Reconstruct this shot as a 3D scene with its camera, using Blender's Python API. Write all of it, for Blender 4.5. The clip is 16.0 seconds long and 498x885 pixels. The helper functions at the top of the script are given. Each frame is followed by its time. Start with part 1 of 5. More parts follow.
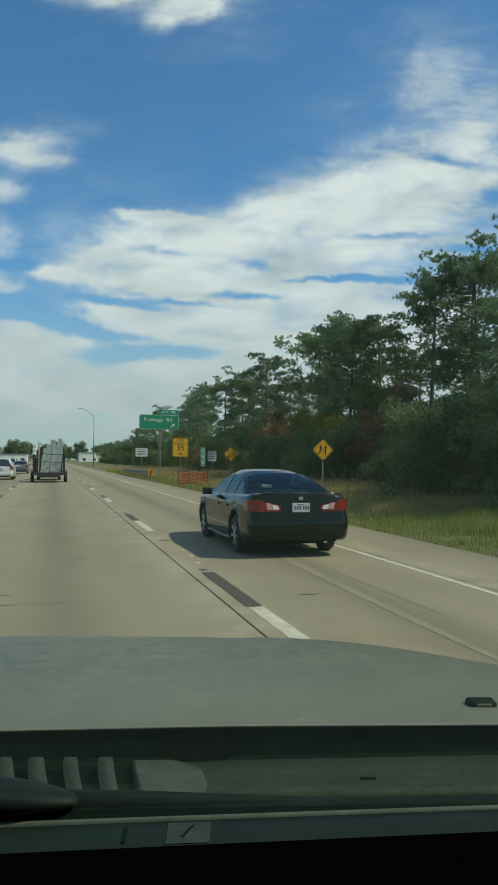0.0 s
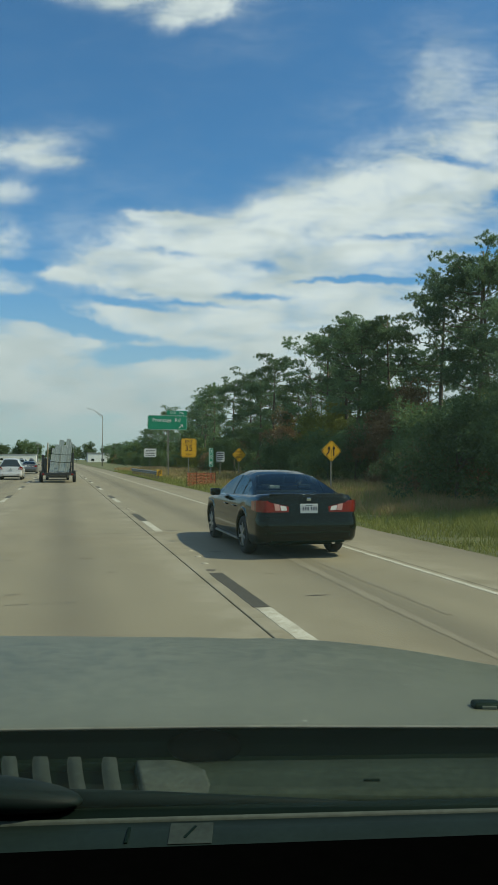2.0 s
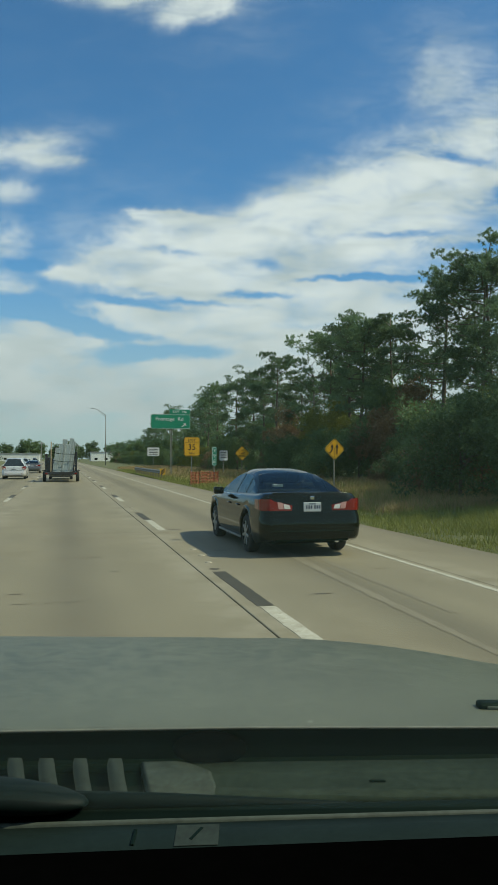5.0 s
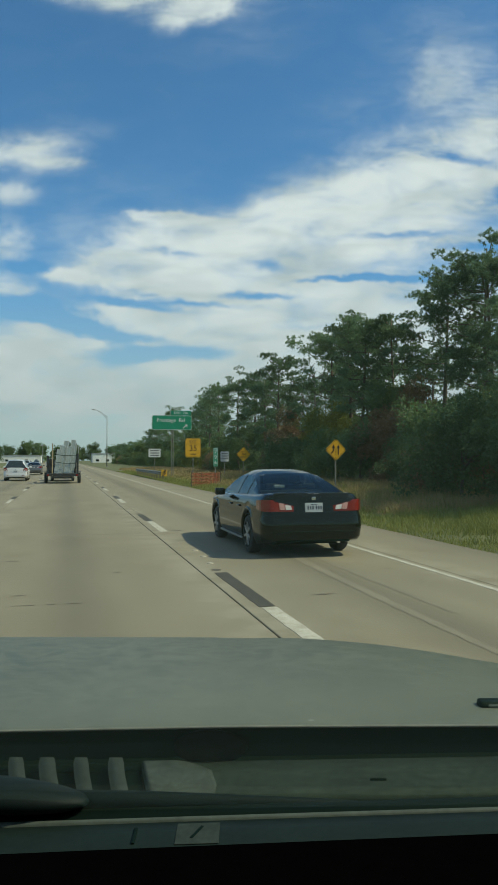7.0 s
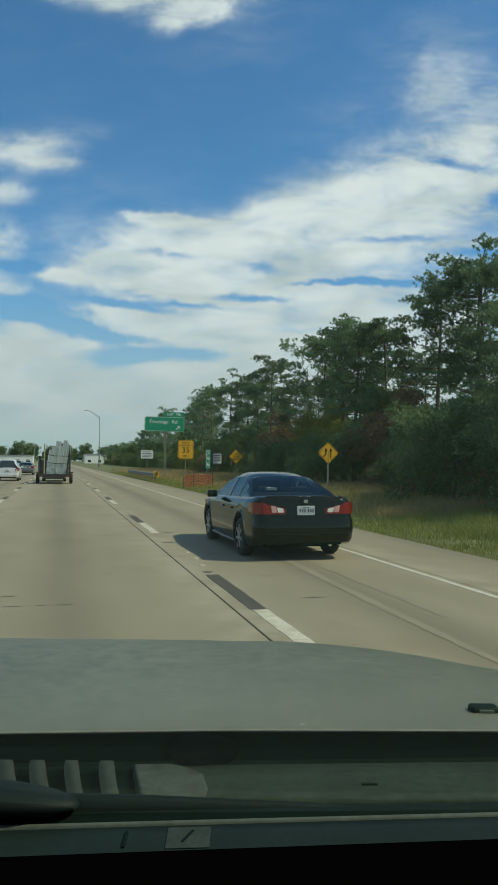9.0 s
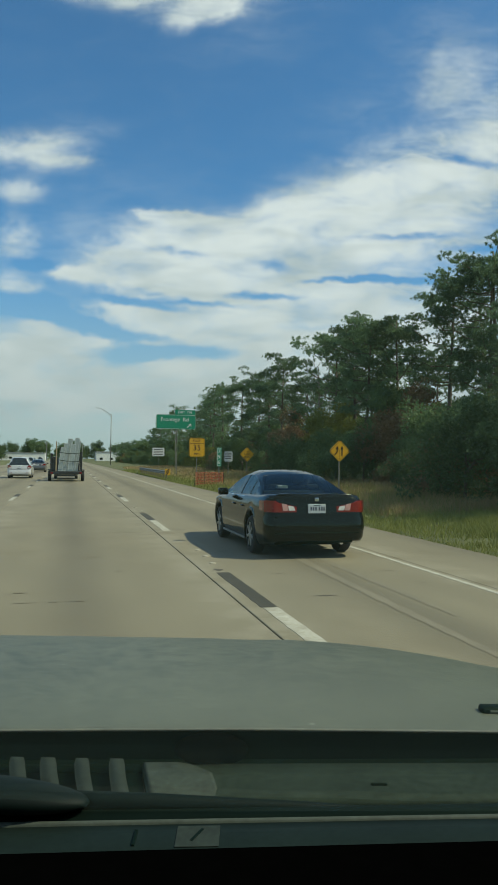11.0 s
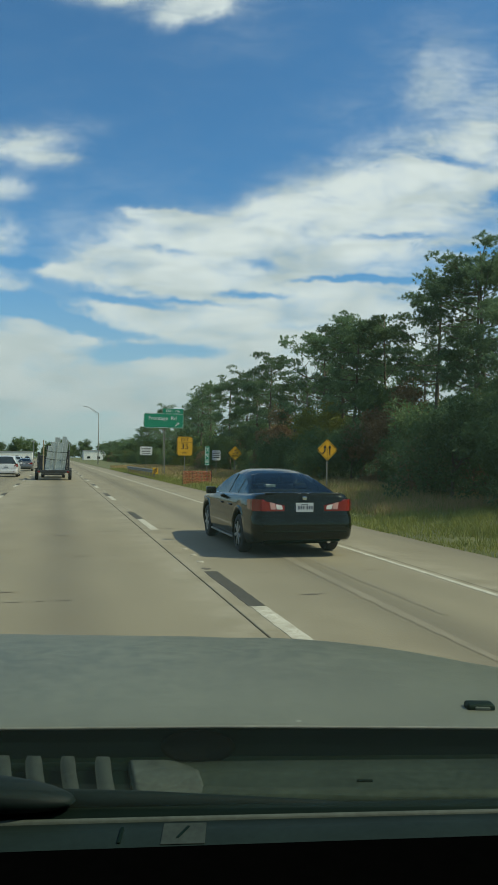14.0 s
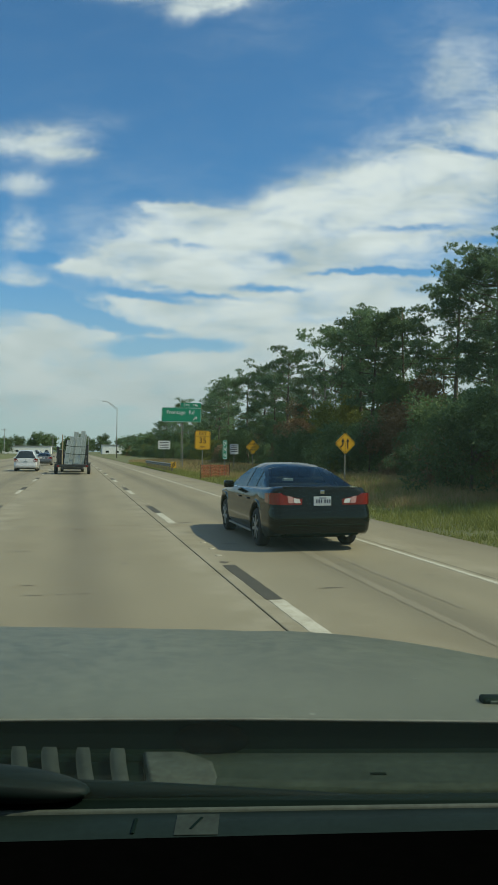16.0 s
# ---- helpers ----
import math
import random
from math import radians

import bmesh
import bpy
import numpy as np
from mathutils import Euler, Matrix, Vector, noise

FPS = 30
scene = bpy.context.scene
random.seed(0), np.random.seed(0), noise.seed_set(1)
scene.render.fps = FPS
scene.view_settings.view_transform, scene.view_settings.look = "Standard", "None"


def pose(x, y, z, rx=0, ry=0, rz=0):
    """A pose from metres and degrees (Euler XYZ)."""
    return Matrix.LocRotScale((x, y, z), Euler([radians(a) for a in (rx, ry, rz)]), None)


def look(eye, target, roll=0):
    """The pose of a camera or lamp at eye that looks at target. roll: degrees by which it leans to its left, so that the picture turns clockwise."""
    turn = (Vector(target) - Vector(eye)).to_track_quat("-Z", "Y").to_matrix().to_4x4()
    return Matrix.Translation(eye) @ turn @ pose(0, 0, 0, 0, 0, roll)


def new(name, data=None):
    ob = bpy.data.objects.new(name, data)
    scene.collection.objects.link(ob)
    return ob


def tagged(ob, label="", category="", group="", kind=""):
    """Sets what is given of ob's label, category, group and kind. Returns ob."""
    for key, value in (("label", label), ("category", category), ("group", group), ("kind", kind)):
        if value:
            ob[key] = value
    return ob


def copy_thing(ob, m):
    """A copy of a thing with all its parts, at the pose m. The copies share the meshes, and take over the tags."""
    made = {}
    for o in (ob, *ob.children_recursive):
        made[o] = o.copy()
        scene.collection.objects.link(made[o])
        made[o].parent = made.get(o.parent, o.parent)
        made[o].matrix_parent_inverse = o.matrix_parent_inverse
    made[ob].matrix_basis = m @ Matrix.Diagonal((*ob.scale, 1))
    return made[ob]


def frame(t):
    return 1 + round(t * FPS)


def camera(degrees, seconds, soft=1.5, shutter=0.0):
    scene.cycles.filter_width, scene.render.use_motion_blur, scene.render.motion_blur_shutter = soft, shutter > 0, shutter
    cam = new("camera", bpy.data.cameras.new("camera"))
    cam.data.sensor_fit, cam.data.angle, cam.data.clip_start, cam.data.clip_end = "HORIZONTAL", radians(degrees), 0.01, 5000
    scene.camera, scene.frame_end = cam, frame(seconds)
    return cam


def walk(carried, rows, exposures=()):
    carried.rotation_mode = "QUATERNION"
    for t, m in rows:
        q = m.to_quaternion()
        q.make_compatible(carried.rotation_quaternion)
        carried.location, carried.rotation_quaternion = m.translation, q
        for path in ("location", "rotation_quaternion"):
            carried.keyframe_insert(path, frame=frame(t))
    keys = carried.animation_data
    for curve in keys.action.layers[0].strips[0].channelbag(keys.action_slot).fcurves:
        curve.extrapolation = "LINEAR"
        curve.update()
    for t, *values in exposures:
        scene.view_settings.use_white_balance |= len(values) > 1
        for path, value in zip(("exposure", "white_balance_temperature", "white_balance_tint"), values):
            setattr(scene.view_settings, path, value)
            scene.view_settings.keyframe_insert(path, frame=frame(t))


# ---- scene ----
# A passenger's view over a dusty bonnet, along a concrete highway beside a pine wood.
# x: to the right across the lanes, y: along the road, z: up; the road's surface is z = 0.
cam = camera(37.4, 16.0, soft=1.7)
PATH = [
    (0.0, pose(-0.0033, 0.0009, 1.6476, 91.380, -0.267, -15.019)),
    (0.5, pose(-0.0029, 0.0008, 1.6492, 91.409, -0.143, -14.348)),
    (1.0, pose(-0.0025, 0.0006, 1.6496, 91.413, -0.103, -15.097)),
    (1.5, pose(-0.0016, 0.0004, 1.6496, 91.436, -0.337, -14.822)),
    (2.0, pose(0.0008, -0.0002, 1.6477, 91.432, -0.393, -14.378)),
    (2.5, pose(-0.0004, 0.0001, 1.6467, 91.381, -0.277, -14.803)),
    (3.0, pose(0.0020, -0.0005, 1.6479, 91.295, -0.385, -13.587)),
    (5.5, pose(-0.0007, 0.0002, 1.6507, 91.361, -0.134, -14.497)),
    (6.0, pose(-0.0006, 0.0002, 1.6472, 91.428, -0.180, -14.854)),
    (6.5, pose(0.0000, -0.0000, 1.6500, 91.410, 0.000, -14.500)),
    (7.0, pose(0.0013, -0.0003, 1.6482, 91.390, 0.015, -14.026)),
    (7.5, pose(0.0018, -0.0005, 1.6487, 91.281, -0.047, -14.482)),
    (8.0, pose(0.0015, -0.0004, 1.6486, 91.437, -0.203, -14.216)),
    (8.5, pose(-0.0025, 0.0006, 1.6459, 91.588, -0.281, -14.746)),
    (9.0, pose(-0.0007, 0.0002, 1.6494, 91.573, -0.570, -14.615)),
    (11.5, pose(0.0005, -0.0001, 1.6511, 91.363, -0.638, -13.704)),
    (12.0, pose(0.0011, -0.0003, 1.6494, 91.324, -0.726, -14.788)),
    (12.5, pose(0.0027, -0.0007, 1.6484, 91.290, -0.691, -14.425)),
    (13.0, pose(0.0023, -0.0006, 1.6489, 91.310, -0.601, -14.220)),
    (13.5, pose(0.0018, -0.0005, 1.6480, 91.357, -0.634, -13.975)),
    (14.0, pose(0.0015, -0.0004, 1.6496, 91.324, -0.736, -14.688)),
    (14.5, pose(0.0052, -0.0013, 1.6492, 91.183, -0.585, -13.990)),
    (15.0, pose(0.0060, -0.0015, 1.6470, 91.192, -0.742, -14.337)),
    (15.5, pose(0.0037, -0.0010, 1.6504, 91.093, -1.014, -14.692)),
    (16.0, pose(0.0070, -0.0018, 1.6493, 90.827, -0.552, -13.297)),
]
walk(cam, PATH, exposures=[(0.0, 0.04, 7260, -1), (16.0, 0.04, 7260, -1)])

# ---- world and sun ----
SUN_AZ, SUN_EL = 114.0, 49.0          # degrees clockwise from the road's direction, and above the horizon
HEAD = 14.5                          # degrees by which the seat's view turns from the road


def make_sky():
    w = bpy.data.worlds.new("sky")
    scene.world = w
    w.use_nodes = True
    nt = w.node_tree
    nt.nodes.clear()
    N, L = nt.nodes.new, nt.links.new
    out, bg = N("ShaderNodeOutputWorld"), N("ShaderNodeBackground")
    L(bg.outputs[0], out.inputs[0])
    sky = N("ShaderNodeTexSky")
    sky.sky_type, sky.sun_disc = "NISHITA", False
    sky.sun_elevation, sky.sun_rotation = radians(SUN_EL), radians(SUN_AZ)
    sky.air_density, sky.dust_density, sky.ozone_density = 1.0, 0.3, 3.0
    bg.inputs[1].default_value = SKY_STRENGTH
    geo = N("ShaderNodeTexCoord")

    def math_node(op, a, b=None, clamp=False):
        n = N("ShaderNodeMath")
        n.operation, n.use_clamp = op, clamp
        for i, v in enumerate((a, b)):
            if v is None:
                continue
            if isinstance(v, (int, float)):
                n.inputs[i].default_value = v
            else:
                L(v, n.inputs[i])
        return n.outputs[0]

    def dot(vec):
        n = N("ShaderNodeVectorMath")
        n.operation = "DOT_PRODUCT"
        L(geo.outputs["Generated"], n.inputs[0])
        n.inputs[1].default_value = vec
        return n.outputs["Value"]

    h = radians(HEAD)
    ahead = math_node("MAXIMUM", dot((math.sin(h), math.cos(h), 0)), 0.12)
    right = dot((math.cos(h), -math.sin(h), 0))
    up = dot((0, 0, 1))
    # a flat chart of the sky: tangents of the angles, in tenths
    cx = math_node("MULTIPLY", math_node("DIVIDE", right, ahead), 10.0)
    cy = math_node("MULTIPLY", math_node("DIVIDE", up, ahead), 10.0)
    com = N("ShaderNodeCombineXYZ")
    L(cx, com.inputs[0])
    L(cy, com.inputs[1])
    chart = com.outputs[0]

    def noise_tex(scale, sx, sy, detail, rough, distortion, turn=0.0):
        m = N("ShaderNodeMapping")
        m.inputs["Scale"].default_value = (sx, sy, 1)
        m.inputs["Rotation"].default_value = (0, 0, radians(turn))
        L(chart, m.inputs[0])
        n = N("ShaderNodeTexNoise")
        n.inputs["Scale"].default_value = scale
        n.inputs["Detail"].default_value = detail
        n.inputs["Roughness"].default_value = rough
        n.inputs["Distortion"].default_value = distortion
        L(m.outputs[0], n.inputs["Vector"])
        return n.outputs["Fac"]

    # the banks' outlines are torn at two scales
    ragged = chart
    for w_scale, w_x, w_y in ((0.9, 0.20, 0.07), (3.4, 0.15, 0.05), (11.0, 0.08, 0.03)):
        wn = N("ShaderNodeTexNoise")
        wn.inputs["Scale"].default_value, wn.inputs["Detail"].default_value = w_scale, 2.0
        L(chart, wn.inputs["Vector"])
        off = N("ShaderNodeVectorMath")
        off.operation = "SUBTRACT"
        off.inputs[1].default_value = (0.5, 0.5, 0.5)
        L(wn.outputs["Color"], off.inputs[0])
        mad = N("ShaderNodeVectorMath")
        mad.operation = "MULTIPLY_ADD"
        mad.inputs[1].default_value = (w_x * 2, w_y * 2, 0)
        L(off.outputs[0], mad.inputs[0])
        L(ragged, mad.inputs[2])
        ragged = mad.outputs[0]

    def bank(px, py, sx, sy, weight, turn=0.0):
        m = N("ShaderNodeMapping")
        m.vector_type = "TEXTURE"
        m.inputs["Location"].default_value = (px, py, 0)
        m.inputs["Rotation"].default_value = (0, 0, radians(turn))
        m.inputs["Scale"].default_value = (sx, sy, 1)
        L(ragged, m.inputs[0])
        ln = N("ShaderNodeVectorMath")
        ln.operation = "LENGTH"
        L(m.outputs[0], ln.inputs[0])
        r = N("ShaderNodeMapRange")
        r.interpolation_type = "SMOOTHSTEP"
        for k, v in zip(("From Min", "From Max", "To Min", "To Max"), (0.0, 1.3, weight, 0.0)):
            r.inputs[k].default_value = v
        L(ln.outputs["Value"], r.inputs[0])
        return r.outputs[0]

    def total(banks):
        acc = None
        for row in banks:
            one = bank(*row)
            acc = one if acc is None else math_node("ADD", acc, one)
        return acc

    cover = math_node("MINIMUM", total(HIGH_CLOUD + SIDE_CLOUD + MAIN_CLOUD + LOW_CLOUD), 0.92)
    torn = math_node("ADD", math_node("MULTIPLY", cover, 1.15), 0.14, True)      # clear sky stays clear
    cover = math_node("ADD", cover, math_node("MULTIPLY", total(BREAKS + THIN_BREAKS), 0.82))
    # unseen broken cloud added overhead and behind, to grey the fill light
    rest = N("ShaderNodeMapRange")
    rest.interpolation_type = "SMOOTHSTEP"
    for k, v in zip(("From Min", "From Max", "To Min", "To Max"), (0.15, 0.78, 0.42, 0.0)):
        rest.inputs[k].default_value = v
    L(dot((math.sin(h), math.cos(h), 0)), rest.inputs[0])
    cover = math_node("ADD", cover, rest.outputs[0])
    fine = noise_tex(1.9, 0.62, 1.45, 13.0, 0.68, 0.45, 9)
    broad = noise_tex(0.45, 0.6, 1.6, 4.0, 0.5, 0.8, 6)
    n = math_node("ADD", math_node("MULTIPLY", math_node("SUBTRACT", fine, 0.5), 1.9), math_node("MULTIPLY", math_node("SUBTRACT", broad, 0.5), 0.5))
    torn = math_node("MAXIMUM", torn, rest.outputs[0])
    dens = math_node("ADD", cover, math_node("MULTIPLY", n, torn))
    r = N("ShaderNodeMapRange")
    r.interpolation_type = "SMOOTHSTEP"
    for k, v in zip(("From Min", "From Max", "To Min", "To Max"), (-0.06, 1.10, 0.0, 0.97)):
        r.inputs[k].default_value = v
    L(dens, r.inputs[0])
    # thick parts are slightly greyer underneath
    shade = N("ShaderNodeMapRange")
    for k, v in zip(("From Min", "From Max", "To Min", "To Max"), (0.30, 0.58, 0.0, 1.0)):
        shade.inputs[k].default_value = v
    L(noise_tex(1.3, 0.55, 1.6, 7.0, 0.55, 0.4, 6), shade.inputs[0])
    tone = N("ShaderNodeMix")
    tone.data_type = "RGBA"
    tone.inputs["A"].default_value = (*[CLOUD * k for k in (0.60, 0.70, 0.84)], 1)
    tone.inputs["B"].default_value = (*[CLOUD * k for k in (0.92, 1.0, 1.17)], 1)
    L(shade.outputs[0], tone.inputs["Factor"])
    # that unseen cloud is dimmed to hold the fill light down
    dull = N("ShaderNodeMix")
    dull.data_type, dull.blend_type = "RGBA", "MULTIPLY"
    dull.inputs["B"].default_value = (0.58, 0.58, 0.57, 1)
    L(rest.outputs[0], dull.inputs["Factor"])
    L(tone.outputs["Result"], dull.inputs["A"])
    mix = N("ShaderNodeMix")
    mix.data_type = "RGBA"
    L(r.outputs[0], mix.inputs["Factor"])
    tint = N("ShaderNodeMix")
    tint.data_type, tint.blend_type = "RGBA", "MULTIPLY"
    tint.inputs["Factor"].default_value = 1.0
    tint.inputs["B"].default_value = (*SKY_TINT, 1)
    L(sky.outputs[0], tint.inputs["A"])
    L(tint.outputs["Result"], mix.inputs["A"])
    L(dull.outputs["Result"], mix.inputs["B"])
    # haze low over the land
    hz = N("ShaderNodeMapRange")
    hz.interpolation_type = "SMOOTHSTEP"
    for k, v in zip(("From Min", "From Max", "To Min", "To Max"), (-0.1, 3.1, 0.80, 0.0)):
        hz.inputs[k].default_value = v
    L(cy, hz.inputs[0])
    last = N("ShaderNodeMix")
    last.data_type = "RGBA"
    last.inputs["B"].default_value = (*[CLOUD * k for k in (0.46, 0.56, 0.67)], 1)
    L(hz.outputs[0], last.inputs["Factor"])
    L(mix.outputs["Result"], last.inputs["A"])
    L(last.outputs["Result"], bg.inputs[0])


SKY_STRENGTH, CLOUD, SKY_TINT = 0.085, 9.35, (0.69, 1.26, 1.74)
# banks of cloud on the chart: centre, half sizes, weight, lean
HIGH_CLOUD = [
    (-1.49, 6.56, 1.64, 0.50, 0.95, -3), (-0.83, 6.20, 0.64, 0.26, 0.8, 22), (-2.11, 6.42, 0.88, 0.24, 0.5, -5), (3.18, 4.86, 1.15, 1.01, 0.55, 40),
    (2.78, 4.47, 1.43, 0.29, 0.4, 5), (2.48, 5.33, 0.66, 0.55, 0.3, 40), (1.55, 4.86, 1.21, 0.66, 0.12, 30), (2.64, 6.00, 1.32, 0.44, 0.16, 15),
    (-0.09, 5.88, 1.32, 0.66, 0.1, 20),
]
SIDE_CLOUD = [
    (-3.19, 4.25, 0.99, 0.34, 0.8, -4), (-2.68, 4.08, 0.46, 0.09, 0.5, 0), (-2.57, 4.55, 0.77, 0.27, 0.2, 0), (-3.35, 3.67, 0.44, 0.22, 0.55, 0),
    (-3.41, 2.98, 0.37, 0.49, 0.55, 0), (-3.40, 2.33, 0.50, 0.24, 0.9, 0), (-2.25, 3.68, 2.19, 0.55, 0.12, 0), (-1.17, 3.34, 0.68, 0.11, 0.95, -3),
    (-1.62, 3.40, 0.26, 0.08, 0.4, -10),
]
MAIN_CLOUD = [
    (1.93, 3.75, 2.08, 0.66, 1, 8), (2.93, 3.72, 1.21, 0.44, 0.6, 0), (0.81, 3.61, 1.04, 0.24, 0.45, 12), (0.30, 3.23, 2.19, 0.31, 0.7, 3),
    (0.92, 2.97, 4.17, 0.60, 0.9, 0), (-0.86, 2.81, 1.75, 0.46, 0.8, 4), (-1.71, 2.67, 1.04, 0.35, 0.55, 0), (-2.52, 2.54, 0.64, 0.12, 0.8, -4),
    (-1.78, 2.42, 0.99, 0.20, 0.6, -8),
]
LOW_CLOUD = [
    (1.23, 2.09, 4.60, 0.55, 0.95, 0), (-0.47, 2.42, 1.97, 0.33, 0.6, -3), (-1.86, 1.97, 1.04, 0.13, 0.8, -9), (-0.86, 1.80, 1.75, 0.22, 0.8, -6),
    (1.22, 1.36, 5.48, 0.66, 0.85, 0), (-2.93, 1.57, 1.64, 0.37, 0.85, -6), (-2.94, 1.79, 0.44, 0.08, 0.5, -15), (-2.47, 1.11, 2.41, 0.44, 0.78, 0),
    (-0.01, 0.70, 7.67, 0.66, 0.8, 0),
]
# blue breaks between them
BREAKS = [
    (-2.98, 2.05, 1.32, 0.23, -1.5, -13), (-2.13, 1.74, 0.68, 0.13, -1.2, -25), (-1.28, 1.44, 1.10, 0.12, -1.6, 0), (-1.82, 1.35, 0.46, 0.12, -1, 10),
    (-0.01, 2.24, 0.57, 0.07, -1.35, 0), (0.92, 2.49, 0.66, 0.05, -0.9, 4), (1.73, 2.50, 0.77, 0.07, -1.2, -2), (0.22, 2.65, 0.38, 0.12, -0.65, -12),
    (-3.17, 2.67, 0.49, 0.11, -0.6, -5), (-1.63, 2.13, 0.77, 0.07, -0.7, -9),
]
THIN_BREAKS = [
    (2.00, 3.08, 0.99, 0.07, -0.7, 1), (3.08, 2.91, 0.77, 0.08, -0.7, -2), (3.36, 3.65, 0.29, 0.16, -0.9, 0), (2.78, 4.15, 0.93, 0.09, -0.75, -10),
    (-1.09, 2.85, 0.66, 0.07, -0.6, -6), (-0.78, 2.13, 1.10, 0.05, -0.7, -4), (-1.47, 2.27, 0.66, 0.07, -0.6, -10), (0.92, 1.82, 0.88, 0.05, -0.35, 0),
    (2.00, 1.97, 0.99, 0.04, -0.3, 0), (-1.63, 1.66, 0.55, 0.07, -0.6, -8),
]
make_sky()
sun = new("sun", bpy.data.lights.new("sun", "SUN"))
sun.data.energy, sun.data.angle, sun.data.color = 3.75, radians(0.6), (1.0, 0.94, 0.82)
_a, _e = radians(SUN_AZ), radians(SUN_EL)
sun.matrix_world = look((60 * math.sin(_a) * math.cos(_e), 60 * math.cos(_a) * math.cos(_e), 60 * math.sin(_e)), (0, 0, 0))

# ---- materials ----
def material(name, color, rough=0.6, metal=0.0, vary=0.25, scale=6.0, fine=60.0, bump=0.15, other=None, spec=0.5, coat=0.0, piece=0.0, see=0.0, stretch=(1, 1, 1), bump_dist=0.01, world=False):
    """Colour with broad blotches and fine grain, a slight relief, and a share of variation from piece to piece."""
    m = bpy.data.materials.new(name)
    m.use_nodes = True
    nt = m.node_tree
    N, L = nt.nodes.new, nt.links.new
    b = nt.nodes["Principled BSDF"]
    tc = N("ShaderNodeTexCoord")
    mp = N("ShaderNodeMapping")
    mp.inputs["Scale"].default_value = stretch
    L(N("ShaderNodeNewGeometry").outputs["Position"] if world else tc.outputs["Object"], mp.inputs[0])

    def noise_node(s, detail):
        n = N("ShaderNodeTexNoise")
        n.inputs["Scale"].default_value, n.inputs["Detail"].default_value = s, detail
        L(mp.outputs[0], n.inputs["Vector"])
        return n.outputs["Fac"]

    big, small = noise_node(scale, 5.0), noise_node(fine, 3.0)
    add = N("ShaderNodeMath")
    add.operation = "MULTIPLY_ADD"
    L(small, add.inputs[0])
    add.inputs[1].default_value = 0.5
    half = N("ShaderNodeMath")
    half.operation = "MULTIPLY"
    half.inputs[1].default_value = 0.5
    L(big, half.inputs[0])
    L(half.outputs[0], add.inputs[2])
    ramp = N("ShaderNodeMapRange")
    for k, v in zip(("From Min", "From Max", "To Min", "To Max"), (0.3, 0.7, 0.0, 1.0)):
        ramp.inputs[k].default_value = v
    L(add.outputs[0], ramp.inputs[0])
    mix = N("ShaderNodeMix")
    mix.data_type = "RGBA"
    dark = [c * (1 - vary) for c in color] if other is None else other
    lite = [min(1.0, c * (1 + vary)) for c in color]
    mix.inputs["A"].default_value, mix.inputs["B"].default_value = (*dark, 1), (*lite, 1)
    L(ramp.outputs[0], mix.inputs["Factor"])
    col = mix.outputs["Result"]
    if piece:
        info = N("ShaderNodeObjectInfo")
        hs = N("ShaderNodeHueSaturation")
        mr = N("ShaderNodeMapRange")
        for k, v in zip(("To Min", "To Max"), (1 - piece, 1 + piece)):
            mr.inputs[k].default_value = v
        L(info.outputs["Random"], mr.inputs[0])
        L(mr.outputs[0], hs.inputs["Value"])
        L(col, hs.inputs["Color"])
        col = hs.outputs[0]
    L(col, b.inputs["Base Color"])
    b.inputs["Roughness"].default_value, b.inputs["Metallic"].default_value = rough, metal
    b.inputs["Specular IOR Level"].default_value = spec
    b.inputs["Coat Weight"].default_value = coat
    b.inputs["Coat Roughness"].default_value = 0.05
    if bump:
        bp = N("ShaderNodeBump")
        bp.inputs["Strength"].default_value, bp.inputs["Distance"].default_value = bump, bump_dist
        L(add.outputs[0], bp.inputs["Height"])
        L(bp.outputs[0], b.inputs["Normal"])
    if see:                                   # light that passes through leaves
        tr = N("ShaderNodeBsdfTranslucent")
        L(col, tr.inputs[0])
        ms = N("ShaderNodeMixShader")
        ms.inputs[0].default_value = see
        L(b.outputs[0], ms.inputs[1])
        L(tr.outputs[0], ms.inputs[2])
        L(ms.outputs[0], nt.nodes["Material Output"].inputs[0])
    return m


def glass(name, tint, gloss=1.0, rough=0.0, dust=0.0):
    m = bpy.data.materials.new(name)
    m.use_nodes = True
    nt = m.node_tree
    N, L = nt.nodes.new, nt.links.new
    t, g, f, x = N("ShaderNodeBsdfTransparent"), N("ShaderNodeBsdfGlossy"), N("ShaderNodeFresnel"), N("ShaderNodeMixShader")
    t.inputs[0].default_value = (*tint, 1)
    g.inputs["Roughness"].default_value = rough
    k = N("ShaderNodeMath")
    k.operation = "MULTIPLY"
    k.inputs[1].default_value = gloss
    f.inputs[0].default_value = 1.5
    L(f.outputs[0], k.inputs[0])
    L(k.outputs[0], x.inputs[0])
    L(t.outputs[0], x.inputs[1])
    L(g.outputs[0], x.inputs[2])
    last = x.outputs[0]
    if dust:                                  # a thin film of dust that catches the light
        tl, dm = N("ShaderNodeBsdfTranslucent"), N("ShaderNodeMixShader")
        tl.inputs[0].default_value = (0.58, 0.82, 0.66, 1)
        dm.inputs[0].default_value = dust
        L(last, dm.inputs[1])
        L(tl.outputs[0], dm.inputs[2])
        last = dm.outputs[0]
    L(last, nt.nodes["Material Output"].inputs[0])
    return m


